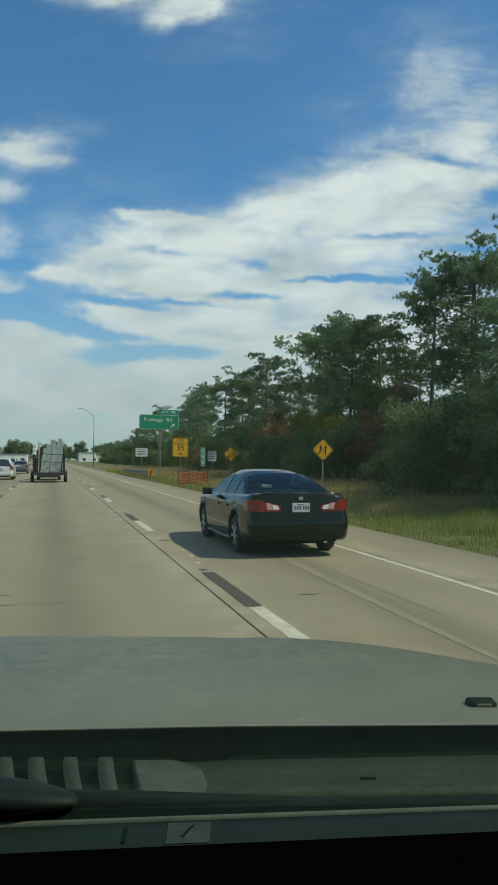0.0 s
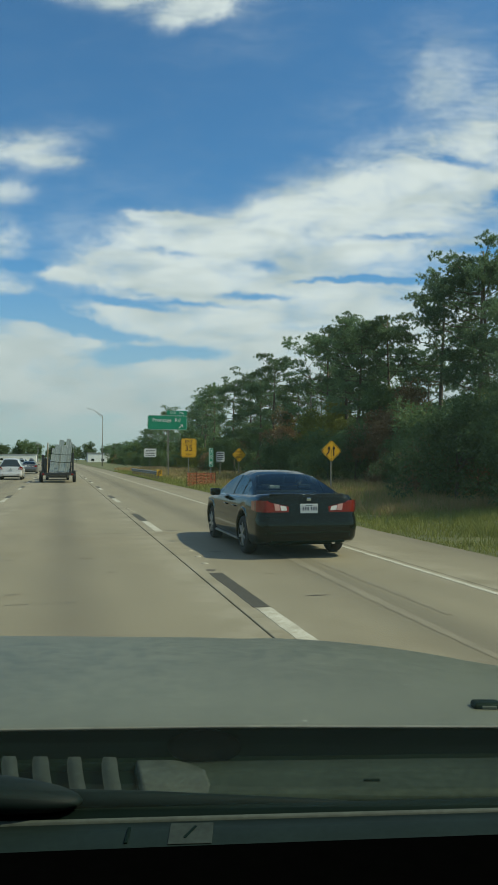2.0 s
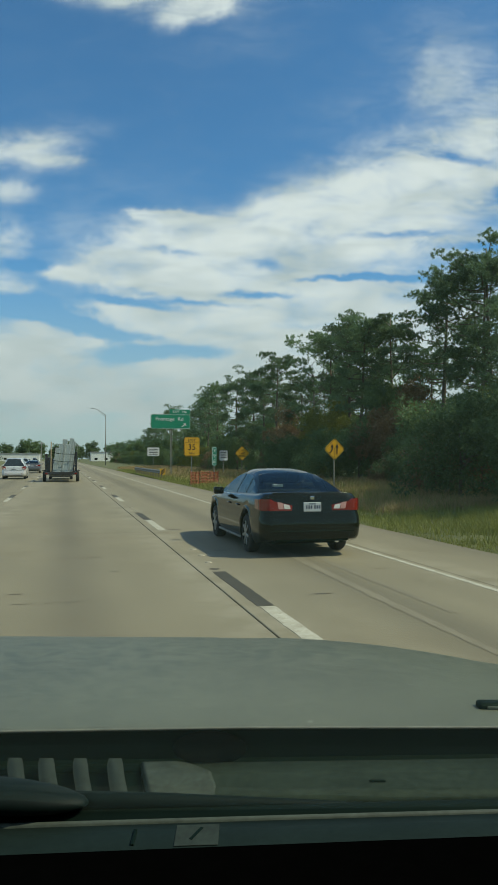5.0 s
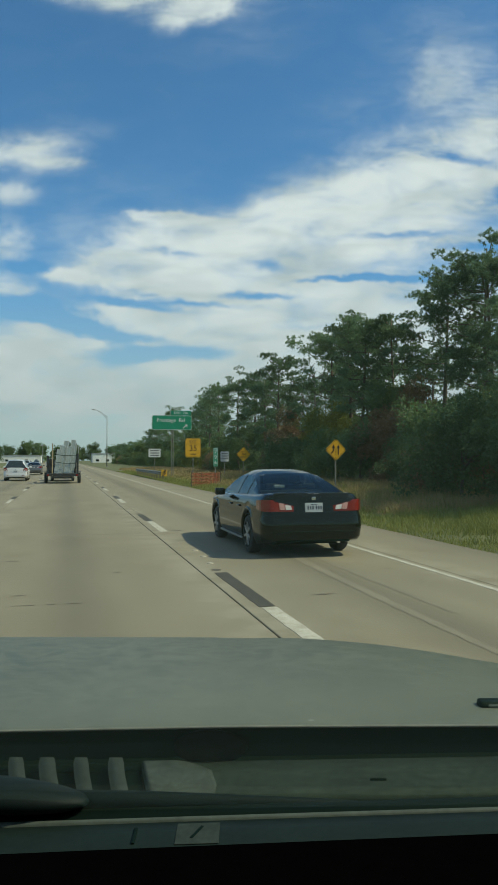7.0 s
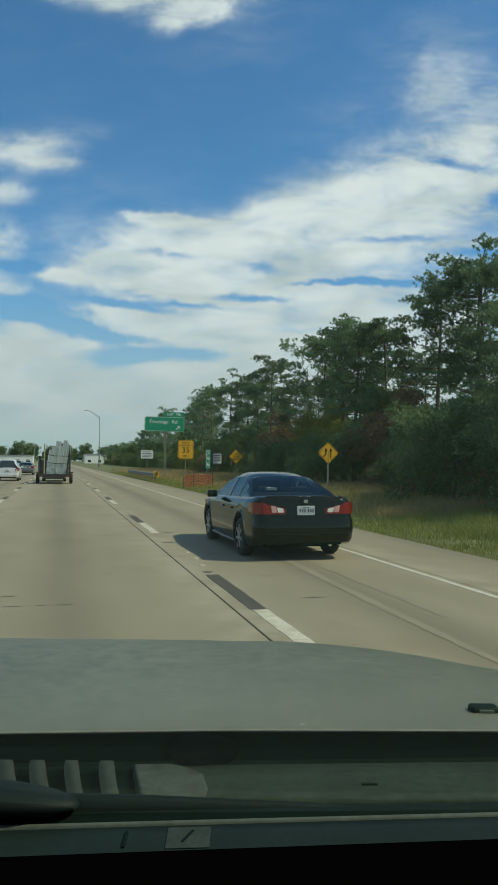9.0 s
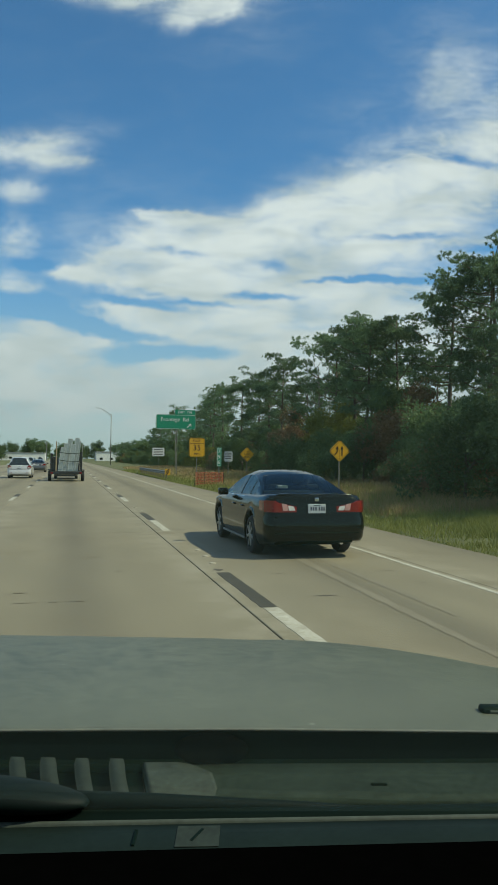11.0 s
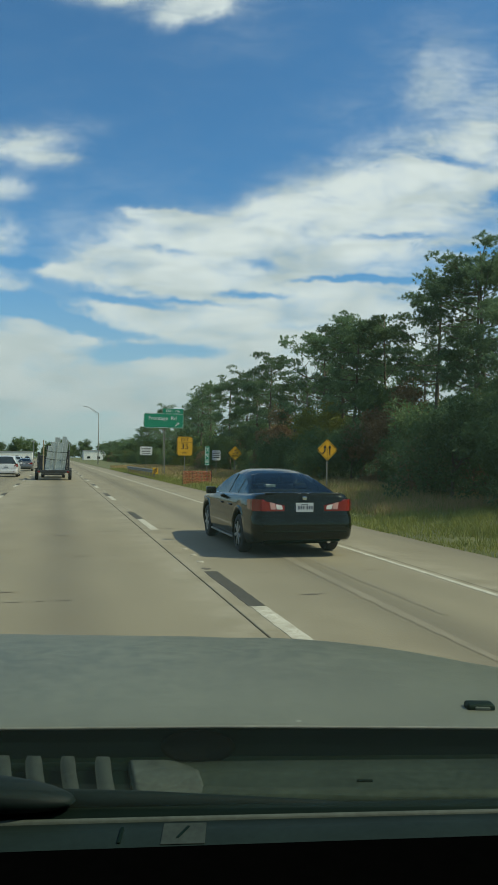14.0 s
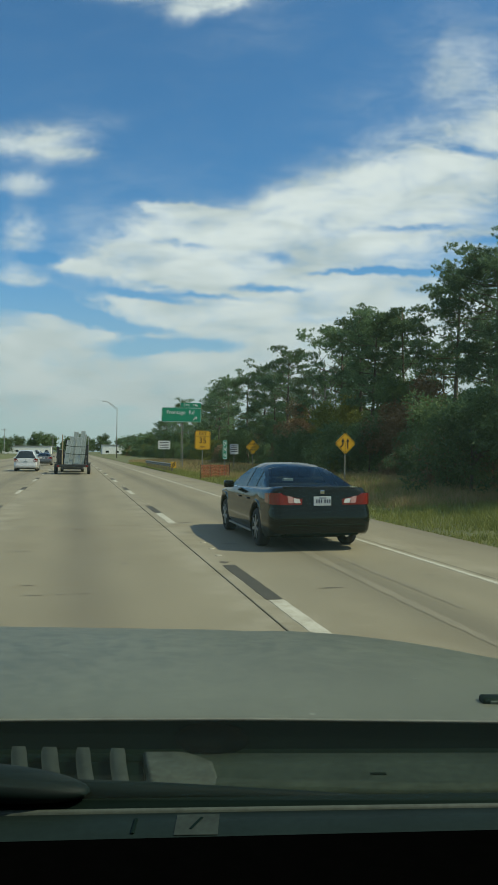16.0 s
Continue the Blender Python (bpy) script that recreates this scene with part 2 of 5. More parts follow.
M = {
    "grass_ground": material("dry_turf", (0.115, 0.115, 0.045), 0.95, vary=0.4, scale=0.35, fine=9.0, bump=0.6, other=(0.06, 0.075, 0.022), bump_dist=0.05),
    "white_line": material("worn_white_paint", (0.50, 0.485, 0.40), 0.8, vary=0.15, scale=5.0, fine=28, bump=0.2, other=(0.27, 0.245, 0.175)),
    "black_line": material("black_contrast_paint", (0.054, 0.050, 0.035), 0.8, vary=0.3, scale=4, fine=40),
    "joint": material("joint_sealer", (0.010, 0.0095, 0.009), 0.7, vary=0.3),
    "tyre_mark": material("tyre_rubber_smear", (0.203, 0.180, 0.124), 0.85, vary=0.2, scale=2, fine=30),
    "patch": material("spall_patch", (0.09, 0.078, 0.06), 0.9, vary=0.4, scale=9),
    "button": material("worn_ceramic_button", (0.34, 0.31, 0.235), 0.6, vary=0.25, scale=30, bump=0.0),
    "paint_black": material("black_car_paint", (0.0045, 0.0058, 0.0050), 0.09, 0.0, vary=0.2, bump=0.0, coat=0.0, spec=0.5),
    "paint_white": material("white_car_paint", (0.55, 0.56, 0.57), 0.25, vary=0.03, bump=0.0, coat=1.0),
    "paint_grey": material("grey_car_paint", (0.10, 0.105, 0.11), 0.3, 0.3, vary=0.05, bump=0.0, coat=0.8),
    "car_glass": material("tinted_car_glass", (0.014, 0.022, 0.022), 0.03, vary=0.1, bump=0.0, spec=0.9),
    "rubber": material("tyre_rubber", (0.018, 0.018, 0.018), 0.85, vary=0.3, scale=15, fine=90),
    "alloy": material("alloy_wheel", (0.27, 0.275, 0.27), 0.4, 0.85, vary=0.15, bump=0.0),
    "chrome": material("chrome", (0.65, 0.66, 0.67), 0.12, 1.0, vary=0.04, bump=0.0),
    "black_plastic": material("black_plastic", (0.0015, 0.0060, 0.0034), 0.65, spec=0.16, vary=0.25, scale=20, fine=150, bump=0.1, bump_dist=0.002),
    "tail_red": material("red_lamp_lens", (0.17, 0.004, 0.007), 0.10, vary=0.12, scale=14, bump=0.0, coat=1.0),
    "tail_pale": material("pale_red_lens", (0.50, 0.27, 0.25), 0.12, vary=0.15, scale=14, bump=0.0, coat=1.0),
    "tail_clear": material("clear_lamp_lens", (0.62, 0.62, 0.60), 0.15, vary=0.1, bump=0.0, coat=1.0),
    "plate_white": material("plate_white", (0.40, 0.43, 0.44), 0.45, vary=0.06, bump=0.0),
    "ink": material("dark_ink", (0.02, 0.025, 0.05), 0.5, vary=0.1, bump=0.0),
    "galv": material("galvanised_steel", (0.21, 0.205, 0.175), 0.6, 0.2, vary=0.2, scale=5, fine=40, bump=0.1),
    "dark_steel": material("dark_painted_steel", (0.025, 0.027, 0.028), 0.55, 0.2, vary=0.3, scale=6),
    "sign_green": material("sign_green", (0.007, 0.22, 0.12), 0.4, vary=0.1, scale=2, bump=0.0),
    "sign_yellow": material("sign_yellow", (0.66, 0.36, 0.02), 0.4, vary=0.1, scale=2, bump=0.0),
    "sign_white": material("sign_white", (0.62, 0.63, 0.62), 0.45, vary=0.08, scale=2, bump=0.0),
    "sign_black": material("sign_black", (0.015, 0.015, 0.015), 0.5, vary=0.1, bump=0.0),
    "orange": material("orange_plastic_mesh", (0.36, 0.085, 0.035), 0.6, vary=0.15, bump=0.0),
    "bark": material("pine_bark", (0.135, 0.105, 0.080), 0.9, vary=0.4, scale=3, fine=14, bump=0.8, stretch=(1, 1, 0.25), bump_dist=0.03),
    "dead_wood": material("bare_grey_wood", (0.22, 0.20, 0.17), 0.9, vary=0.3, scale=4),
    "needles": material("pine_needles", (0.15, 0.225, 0.115), 0.55, vary=0.4, scale=0.6, fine=7, bump=0.0, piece=0.22, see=0.55),
    "leaves": material("oak_leaves", (0.12, 0.18, 0.072), 0.6, vary=0.45, scale=0.7, fine=6, bump=0.0, piece=0.25, see=0.48),
    # yellow-green kind, its bright tone also painted in for sunlit foliage
    "leaves_lit": material("sunlit_yellow_green_leaves", (0.19, 0.20, 0.045), 0.6, vary=0.4, scale=0.7, fine=6, bump=0.0, piece=0.2, see=0.48),
    "leaves_red": material("rusty_red_leaves", (0.25, 0.145, 0.075), 0.6, vary=0.4, scale=0.8, fine=6, bump=0.0, other=(0.11, 0.09, 0.04), piece=0.2, see=0.3),
    "grass": material("verge_grass", (0.23, 0.235, 0.065), 0.7, vary=0.4, scale=0.25, fine=2.5, bump=0.0, other=(0.14, 0.165, 0.04), see=0.4),
    "straw": material("dry_straw", (0.36, 0.25, 0.12), 0.8, vary=0.3, scale=0.3, fine=3.0, bump=0.0, other=(0.25, 0.20, 0.09), see=0.25),
    "pane": material("glazing_unit", (0.27, 0.31, 0.29), 0.25, vary=0.12, scale=3, bump=0.0, spec=0.8),
    "sash": material("mill_aluminium_sash", (0.40, 0.43, 0.41), 0.45, 0.3, vary=0.12, scale=4, bump=0.0),
    "tan_wood": material("weathered_pole_wood", (0.30, 0.24, 0.15), 0.8, vary=0.25, scale=4),
    "building": material("pale_cladding", (0.66, 0.66, 0.62), 0.7, vary=0.1, scale=0.2, fine=3),
    "roofing": material("grey_roofing", (0.28, 0.28, 0.28), 0.8, vary=0.15, scale=0.3, fine=3),
    "dash": material("dark_dash_vinyl", (0.003, 0.0062, 0.0048), 0.65, spec=0.10, vary=0.2, scale=30, fine=260, bump=0.12, bump_dist=0.001),
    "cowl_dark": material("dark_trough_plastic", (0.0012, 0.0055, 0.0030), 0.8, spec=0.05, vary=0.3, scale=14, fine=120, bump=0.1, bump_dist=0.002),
    "dash_blue": material("dash_trim_grey", (0.009, 0.0165, 0.0145), 0.6, spec=0.15, vary=0.2, scale=20, fine=160, bump=0.1, bump_dist=0.001),
    "cowl": material("weathered_cowl_plastic", (0.022, 0.030, 0.021), 0.7, spec=0.15, vary=0.5, scale=14, fine=120, bump=0.15, bump_dist=0.002),
    "cowl_light": material("pale_cowl_rib", (0.056, 0.072, 0.058), 0.65, spec=0.25, vary=0.3, scale=25, fine=120, bump=0.1, bump_dist=0.002),
    "cowl_mid": material("dull_cowl_cover", (0.043, 0.055, 0.043), 0.7, spec=0.2, vary=0.45, scale=30, fine=140, bump=0.1, bump_dist=0.002),
    "wiper": material("wiper_plastic", (0.0022, 0.0070, 0.0058), 0.6, spec=0.14, vary=0.25, scale=20, fine=150, bump=0.1, bump_dist=0.002),
    "label_dull": material("dull_sticker", (0.024, 0.034, 0.026), 0.6, spec=0.2, vary=0.3, scale=40, fine=160, bump=0.0),
    "edge_bead": material("painted_edge_glint", (0.15, 0.155, 0.125), 0.55, vary=0.3, scale=20, bump=0.0),
    # one near-black tone for the dashboard top, hinge cover and headlining
    "lining": material("near_black_lining", (0.001, 0.0011, 0.001), 0.95, vary=0.2, spec=0.0),
    "clear_car_glass": glass("smoked_car_glass", (0.50, 0.60, 0.56), 1.0),
    "seat_cloth": material("dark_seat_cloth", (0.03, 0.032, 0.03), 0.9, vary=0.2, scale=20, fine=90, bump=0.1),
    "windscreen": glass("windscreen_glass", (0.93, 0.96, 0.92), 0.6, dust=0.013),
}


def concrete_material():
    """Broom-finished concrete: pale aggregate, broad stains along the lanes, darker tyre tracks and oil down each lane's middle."""
    m = material("worn_concrete", (0.224, 0.197, 0.130), 0.85, vary=0.2, scale=0.8, fine=45, bump=0.25, stretch=(1, 0.35, 1), bump_dist=0.004, world=True)
    nt = m.node_tree
    N, L = nt.nodes.new, nt.links.new
    b = nt.nodes["Principled BSDF"]
    col = b.inputs["Base Color"].links[0].from_socket
    geo = N("ShaderNodeNewGeometry")
    sep = N("ShaderNodeSeparateXYZ")
    L(geo.outputs["Position"], sep.inputs[0])
    wave = N("ShaderNodeMath")
    wave.operation = "PINGPONG"
    shift = N("ShaderNodeMath")
    shift.operation = "ADD"
    shift.inputs[1].default_value = LANE_W * 4 - JOINT_X
    L(sep.outputs[0], shift.inputs[0])
    L(shift.outputs[0], wave.inputs[0])
    wave.inputs[1].default_value = LANE_W / 2            # 0 on a joint, half a lane in its middle
    oil = N("ShaderNodeMapRange")
    oil.interpolation_type = "SMOOTHSTEP"
    for k, v in zip(("From Min", "From Max", "To Min", "To Max"), (LANE_W * 0.3, LANE_W * 0.5, 0.0, 1.0)):
        oil.inputs[k].default_value = v
    L(wave.outputs[0], oil.inputs[0])
    mp = N("ShaderNodeMapping")
    mp.inputs["Scale"].default_value = (0.9, 0.09, 1)
    L(geo.outputs["Position"], mp.inputs[0])
    ns = N("ShaderNodeTexNoise")
    ns.inputs["Scale"].default_value, ns.inputs["Detail"].default_value = 1.0, 6.0
    L(mp.outputs[0], ns.inputs["Vector"])
    amt = N("ShaderNodeMath")
    amt.operation = "MULTIPLY"
    L(oil.outputs[0], amt.inputs[0])
    L(ns.outputs["Fac"], amt.inputs[1])
    half = N("ShaderNodeMath")
    half.operation = "MULTIPLY"
    half.inputs[1].default_value = 0.9
    L(amt.outputs[0], half.inputs[0])
    mix = N("ShaderNodeMix")
    mix.data_type = "RGBA"
    mix.inputs["B"].default_value = (0.104, 0.092, 0.064, 1)
    L(half.outputs[0], mix.inputs["Factor"])
    L(col, mix.inputs["A"])
    # scattered brown and dark blotches
    b2 = N("ShaderNodeTexNoise")
    b2.inputs["Scale"].default_value, b2.inputs["Detail"].default_value, b2.inputs["Roughness"].default_value = 0.5, 8.0, 0.65
    L(geo.outputs["Position"], b2.inputs["Vector"])
    r2 = N("ShaderNodeMapRange")
    for k, v in zip(("From Min", "From Max", "To Min", "To Max"), (0.52, 0.8, 0.0, 0.8)):
        r2.inputs[k].default_value = v
    L(b2.outputs["Fac"], r2.inputs[0])
    mix2 = N("ShaderNodeMix")
    mix2.data_type = "RGBA"
    mix2.inputs["B"].default_value = (0.172, 0.143, 0.088, 1)
    L(r2.outputs[0], mix2.inputs["Factor"])
    L(mix.outputs["Result"], mix2.inputs["A"])
    near = N("ShaderNodeMapRange")
    near.interpolation_type = "SMOOTHSTEP"
    for k, v in zip(("From Min", "From Max", "To Min", "To Max"), (0.05, 0.75, 0.85, 0.0)):
        near.inputs[k].default_value = v
    L(wave.outputs[0], near.inputs[0])
    n3 = N("ShaderNodeTexNoise")
    n3.inputs["Scale"].default_value, n3.inputs["Detail"].default_value, n3.inputs["Roughness"].default_value = 1.3, 9.0, 0.7
    L(geo.outputs["Position"], n3.inputs["Vector"])
    r3 = N("ShaderNodeMapRange")
    for k, v in zip(("From Min", "From Max", "To Min", "To Max"), (0.42, 0.62, 0.0, 1.0)):
        r3.inputs[k].default_value = v
    L(n3.outputs["Fac"], r3.inputs[0])
    wear = N("ShaderNodeMath")
    wear.operation = "MULTIPLY"
    L(near.outputs[0], wear.inputs[0])
    L(r3.outputs[0], wear.inputs[1])
    mix3 = N("ShaderNodeMix")
    mix3.data_type = "RGBA"
    mix3.inputs["B"].default_value = (0.30, 0.27, 0.195, 1)
    L(wear.outputs[0], mix3.inputs["Factor"])
    L(mix2.outputs["Result"], mix3.inputs["A"])
    # a scatter of dark specks and rubber
    n4 = N("ShaderNodeTexNoise")
    n4.inputs["Scale"].default_value, n4.inputs["Detail"].default_value, n4.inputs["Roughness"].default_value = 9.0, 6.0, 0.8
    L(geo.outputs["Position"], n4.inputs["Vector"])
    r4 = N("ShaderNodeMapRange")
    for k, v in zip(("From Min", "From Max", "To Min", "To Max"), (0.60, 0.76, 0.0, 0.55)):
        r4.inputs[k].default_value = v
    L(n4.outputs["Fac"], r4.inputs[0])
    mix4 = N("ShaderNodeMix")
    mix4.data_type = "RGBA"
    mix4.inputs["B"].default_value = (0.16, 0.135, 0.09, 1)
    L(r4.outputs[0], mix4.inputs["Factor"])
    L(mix3.outputs["Result"], mix4.inputs["A"])
    L(mix4.outputs["Result"], b.inputs["Base Color"])
    return m


def bonnet_material():
    """Sun-bleached silver-grey paint under road dust, with streaks, dried splashes and painted-in mottled reflections.
    """
    m = material("dusty_silver_paint", (0.121, 0.131, 0.092), 0.46, 0.0, vary=0.2, scale=5, fine=90, bump=0.01, coat=0.0, spec=0.4, bump_dist=0.001)
    nt = m.node_tree
    N, L = nt.nodes.new, nt.links.new
    b = nt.nodes["Principled BSDF"]
    col = b.inputs["Base Color"].links[0].from_socket
    tc = N("ShaderNodeTexCoord")
    mp = N("ShaderNodeMapping")
    mp.inputs["Scale"].default_value = (8, 5, 8)
    L(tc.outputs["Object"], mp.inputs[0])
    n = N("ShaderNodeTexNoise")
    n.inputs["Scale"].default_value, n.inputs["Detail"].default_value, n.inputs["Roughness"].default_value, n.inputs["Distortion"].default_value = 5.2, 12.0, 0.76, 0.4
    L(mp.outputs[0], n.inputs["Vector"])
    r = N("ShaderNodeMapRange")
    for k, v in zip(("From Min", "From Max", "To Min", "To Max"), (0.455, 0.57, 0.0, 0.95)):
        r.inputs[k].default_value = v
    L(n.outputs["Fac"], r.inputs[0])
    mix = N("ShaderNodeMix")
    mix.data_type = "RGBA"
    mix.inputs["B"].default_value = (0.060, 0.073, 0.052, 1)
    # mottled reflections painted in as darker colour, stronger towards the nose
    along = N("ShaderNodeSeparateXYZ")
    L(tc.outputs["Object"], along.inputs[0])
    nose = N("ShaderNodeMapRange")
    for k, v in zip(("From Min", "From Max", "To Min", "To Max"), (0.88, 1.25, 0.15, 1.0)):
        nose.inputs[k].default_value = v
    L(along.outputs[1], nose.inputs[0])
    reflect_amt = N("ShaderNodeMath")
    reflect_amt.operation = "MULTIPLY"
    L(r.outputs[0], reflect_amt.inputs[0])
    L(nose.outputs[0], reflect_amt.inputs[1])
    L(reflect_amt.outputs[0], mix.inputs["Factor"])
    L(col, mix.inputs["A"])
    # pale chips and dried drops
    f = N("ShaderNodeTexVoronoi")
    f.inputs["Scale"].default_value = 22.0
    L(tc.outputs["Object"], f.inputs["Vector"])
    fr = N("ShaderNodeMapRange")
    for k, v in zip(("From Min", "From Max", "To Min", "To Max"), (0.05, 0.10, 0.75, 0.0)):
        fr.inputs[k].default_value = v
    L(f.outputs["Distance"], fr.inputs[0])
    pick = N("ShaderNodeMath")
    pick.operation = "GREATER_THAN"
    pick.inputs[1].default_value = 0.80
    sep = N("ShaderNodeSeparateColor")
    L(f.outputs["Color"], sep.inputs[0])
    L(sep.outputs[0], pick.inputs[0])
    amt = N("ShaderNodeMath")
    amt.operation = "MULTIPLY"
    L(fr.outputs[0], amt.inputs[0])
    L(pick.outputs[0], amt.inputs[1])
    mix2 = N("ShaderNodeMix")
    mix2.data_type = "RGBA"
    mix2.inputs["B"].default_value = (0.26, 0.27, 0.22, 1)
    L(amt.outputs[0], mix2.inputs["Factor"])
    L(mix.outputs["Result"], mix2.inputs["A"])
    L(mix2.outputs["Result"], b.inputs["Base Color"])
    return m


for _k, _t in (("paint_black", (0.80, 0.84, 0.66)), ("black_plastic", (0.6, 1.0, 0.82)), ("dash_blue", (0.7, 1.0, 0.85)), ("dash", (0.5, 1.0, 0.75)), ("cowl", (0.65, 1.0, 0.75))):
    M[_k].node_tree.nodes["Principled BSDF"].inputs["Specular Tint"].default_value = (*_t, 1)
M["paint_black"].node_tree.nodes["Principled BSDF"].inputs["IOR"].default_value = 1.42
LANE_W, JOINT_X = 3.65, 1.95
M["concrete"] = concrete_material()
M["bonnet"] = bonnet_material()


# ---- mesh helpers ----
def link_mesh(name, me, mat, parent=None, label="", smooth=False):
    me.materials.append(M[mat])
    if smooth:
        me.polygons.foreach_set("use_smooth", [True] * len(me.polygons))
    ob = new(name, me)
    if parent:
        ob.parent = parent
    return tagged(ob, label)


def part(name, bm, mat, parent=None, label="", smooth=False):
    """One bmesh as one mesh object under a thing or under a part."""
    me = bpy.data.meshes.new(name)
    bm.normal_update()
    bm.to_mesh(me)
    bm.free()
    return link_mesh(name, me, mat, parent, label, smooth)


def raw(name, verts, faces, mat, parent=None, label="", smooth=False):
    me = bpy.data.meshes.new(name)
    me.from_pydata(verts, [], faces)
    return link_mesh(name, me, mat, parent, label, smooth)


def base(name, m=None, label="", category="", group="", kind=""):
    ob = tagged(new(name), label, category, group, kind)
    if m is not None:
        ob.matrix_world = m
    return ob


def box_bm(boxes, bevel=0.0, segs=1):
    """Boxes as (x0, y0, z0, x1, y1, z1), bevelled."""
    bm = bmesh.new()
    for x0, y0, z0, x1, y1, z1 in boxes:
        r = bmesh.ops.create_cube(bm, size=1.0)
        bmesh.ops.transform(bm, verts=r["verts"], matrix=Matrix.LocRotScale(((x0 + x1) / 2, (y0 + y1) / 2, (z0 + z1) / 2), None, (x1 - x0, y1 - y0, z1 - z0)))
    if bevel:
        bmesh.ops.bevel(bm, geom=bm.edges[:], offset=bevel, segments=segs, affect="EDGES", profile=0.5, clamp_overlap=True)
    return bm


def tube_bm(points, radii, sides=8, bm=None, cap=True):
    """A tube along points with a radius at each."""
    bm = bm or bmesh.new()
    pts = [Vector(p) for p in points]
    rings = []
    for i, p in enumerate(pts):
        d = (pts[min(i + 1, len(pts) - 1)] - pts[max(i - 1, 0)]).normalized()
        q = d.to_track_quat("Z", "Y")
        rings.append([bm.verts.new(p + q @ Vector((math.cos(a) * radii[i], math.sin(a) * radii[i], 0))) for a in [2 * math.pi * k / sides for k in range(sides)]])
    for a, b in zip(rings, rings[1:]):
        for k in range(sides):
            bm.faces.new((a[k], a[(k + 1) % sides], b[(k + 1) % sides], b[k]))
    if cap:
        bm.faces.new(rings[0][::-1])
        bm.faces.new(rings[-1])
    return bm


def lathe_bm(profile, sides=28):
    """A turned solid from (radius, along) pairs about the x axis."""
    bm = bmesh.new()
    rings = []
    for r, h in profile:
        rings.append([bm.verts.new((h, math.cos(2 * math.pi * k / sides) * r, math.sin(2 * math.pi * k / sides) * r)) for k in range(sides)])
    for a, b in zip(rings, rings[1:]):
        for k in range(sides):
            bm.faces.new((a[k], b[k], b[(k + 1) % sides], a[(k + 1) % sides]))
    bm.faces.new(rings[0])
    bm.faces.new(rings[-1][::-1])
    return bm


def text_part(words, size, mat, parent, m, label=""):
    """Raised letters in the built-in font, facing -y of m."""
    cu = bpy.data.curves.new("lettering", "FONT")
    cu.body, cu.size, cu.extrude, cu.align_x, cu.align_y = words, size, 0.004, "CENTER", "CENTER"
    tmp = bpy.data.objects.new("lettering", cu)
    scene.collection.objects.link(tmp)
    me = bpy.data.meshes.new_from_object(tmp.evaluated_get(bpy.context.evaluated_depsgraph_get()))
    bpy.data.objects.remove(tmp)
    ob = link_mesh("lettering", me, mat, parent, label)
    ob.matrix_local = m @ pose(0, 0, 0, 90, 0, 0)
    return ob

# ---- road and land ----
def land():
    """One sheet of ground out to the horizon, with a low bank beside the carriageway."""
    xs = [-2500, -600, -150, -60, -30, -14.2, -13.9, 7.2, 7.45, 8.5, 10, 12, 15, 19, 25, 40, 80, 200, 700, 2500]
    ys = [-2500, -300, -60, -20, 0, 10, 20, 30, 40, 55, 70, 90, 120, 160, 220, 300, 420, 600, 900, 1500, 4200]
    rise = {7.2: -0.30, 7.45: -0.03, 8.5: 0.0, 10: 0.05, 12: 0.12, 15: 0.22, 19: 0.3, -13.9: -0.30, -14.2: -0.03}
    verts, faces = [], []
    for y in ys:
        for x in xs:
            z = rise.get(x, -0.30 if -13.9 < x < 7.2 else (0.3 if x > 19 else -0.03))
            verts.append((x, y, z + (0.06 * noise.noise((x * 0.3, y * 0.2, 3)) if 9 < x < 60 else 0)))
    n = len(xs)
    for j in range(len(ys) - 1):
        for i in range(n - 1):
            faces.append((j * n + i, j * n + i + 1, (j + 1) * n + i + 1, (j + 1) * n + i))
    ob = raw("ground", verts, faces, "grass_ground", smooth=True)
    return tagged(ob, "dry green and brown turf beside the highway", "ground", kind="structure")


land()
LANES = [(-13.8, -9.4), (-9.4, -5.7), (-5.7, -2.05), (-2.05, JOINT_X), (JOINT_X, 5.5), (5.5, 7.4)]
road = raw("road", [(-13.82, -40, -0.02), (7.42, -40, -0.02), (7.42, 1200, -0.02), (-13.82, 1200, -0.02), (-13.82, -40, -0.34), (7.42, -40, -0.34), (7.42, 1200, -0.34), (-13.82, 1200, -0.34)],
           [(0, 1, 2, 3), (7, 6, 5, 4), (0, 4, 5, 1), (1, 5, 6, 2), (2, 6, 7, 3), (3, 7, 4, 0)], "joint")
tagged(road, "worn pale concrete highway with sealed joints between lanes", "road", kind="structure")


def slab_mesh(x0, x1, length):
    e = 0.006
    v = [(x0, 0, -0.3), (x1, 0, -0.3), (x1, length, -0.3), (x0, length, -0.3),
         (x0, 0, -e), (x1, 0, -e), (x1, length, -e), (x0, length, -e),
         (x0 + e, e, 0), (x1 - e, e, 0), (x1 - e, length - e, 0), (x0 + e, length - e, 0)]
    f = [(0, 1, 5, 4), (1, 2, 6, 5), (2, 3, 7, 6), (3, 0, 4, 7), (4, 5, 9, 8), (5, 6, 10, 9), (6, 7, 11, 10), (7, 4, 8, 11), (8, 9, 10, 11)]
    me = bpy.data.meshes.new("slab")
    me.from_pydata(v, [], f)
    me.materials.append(M["concrete"])
    return me


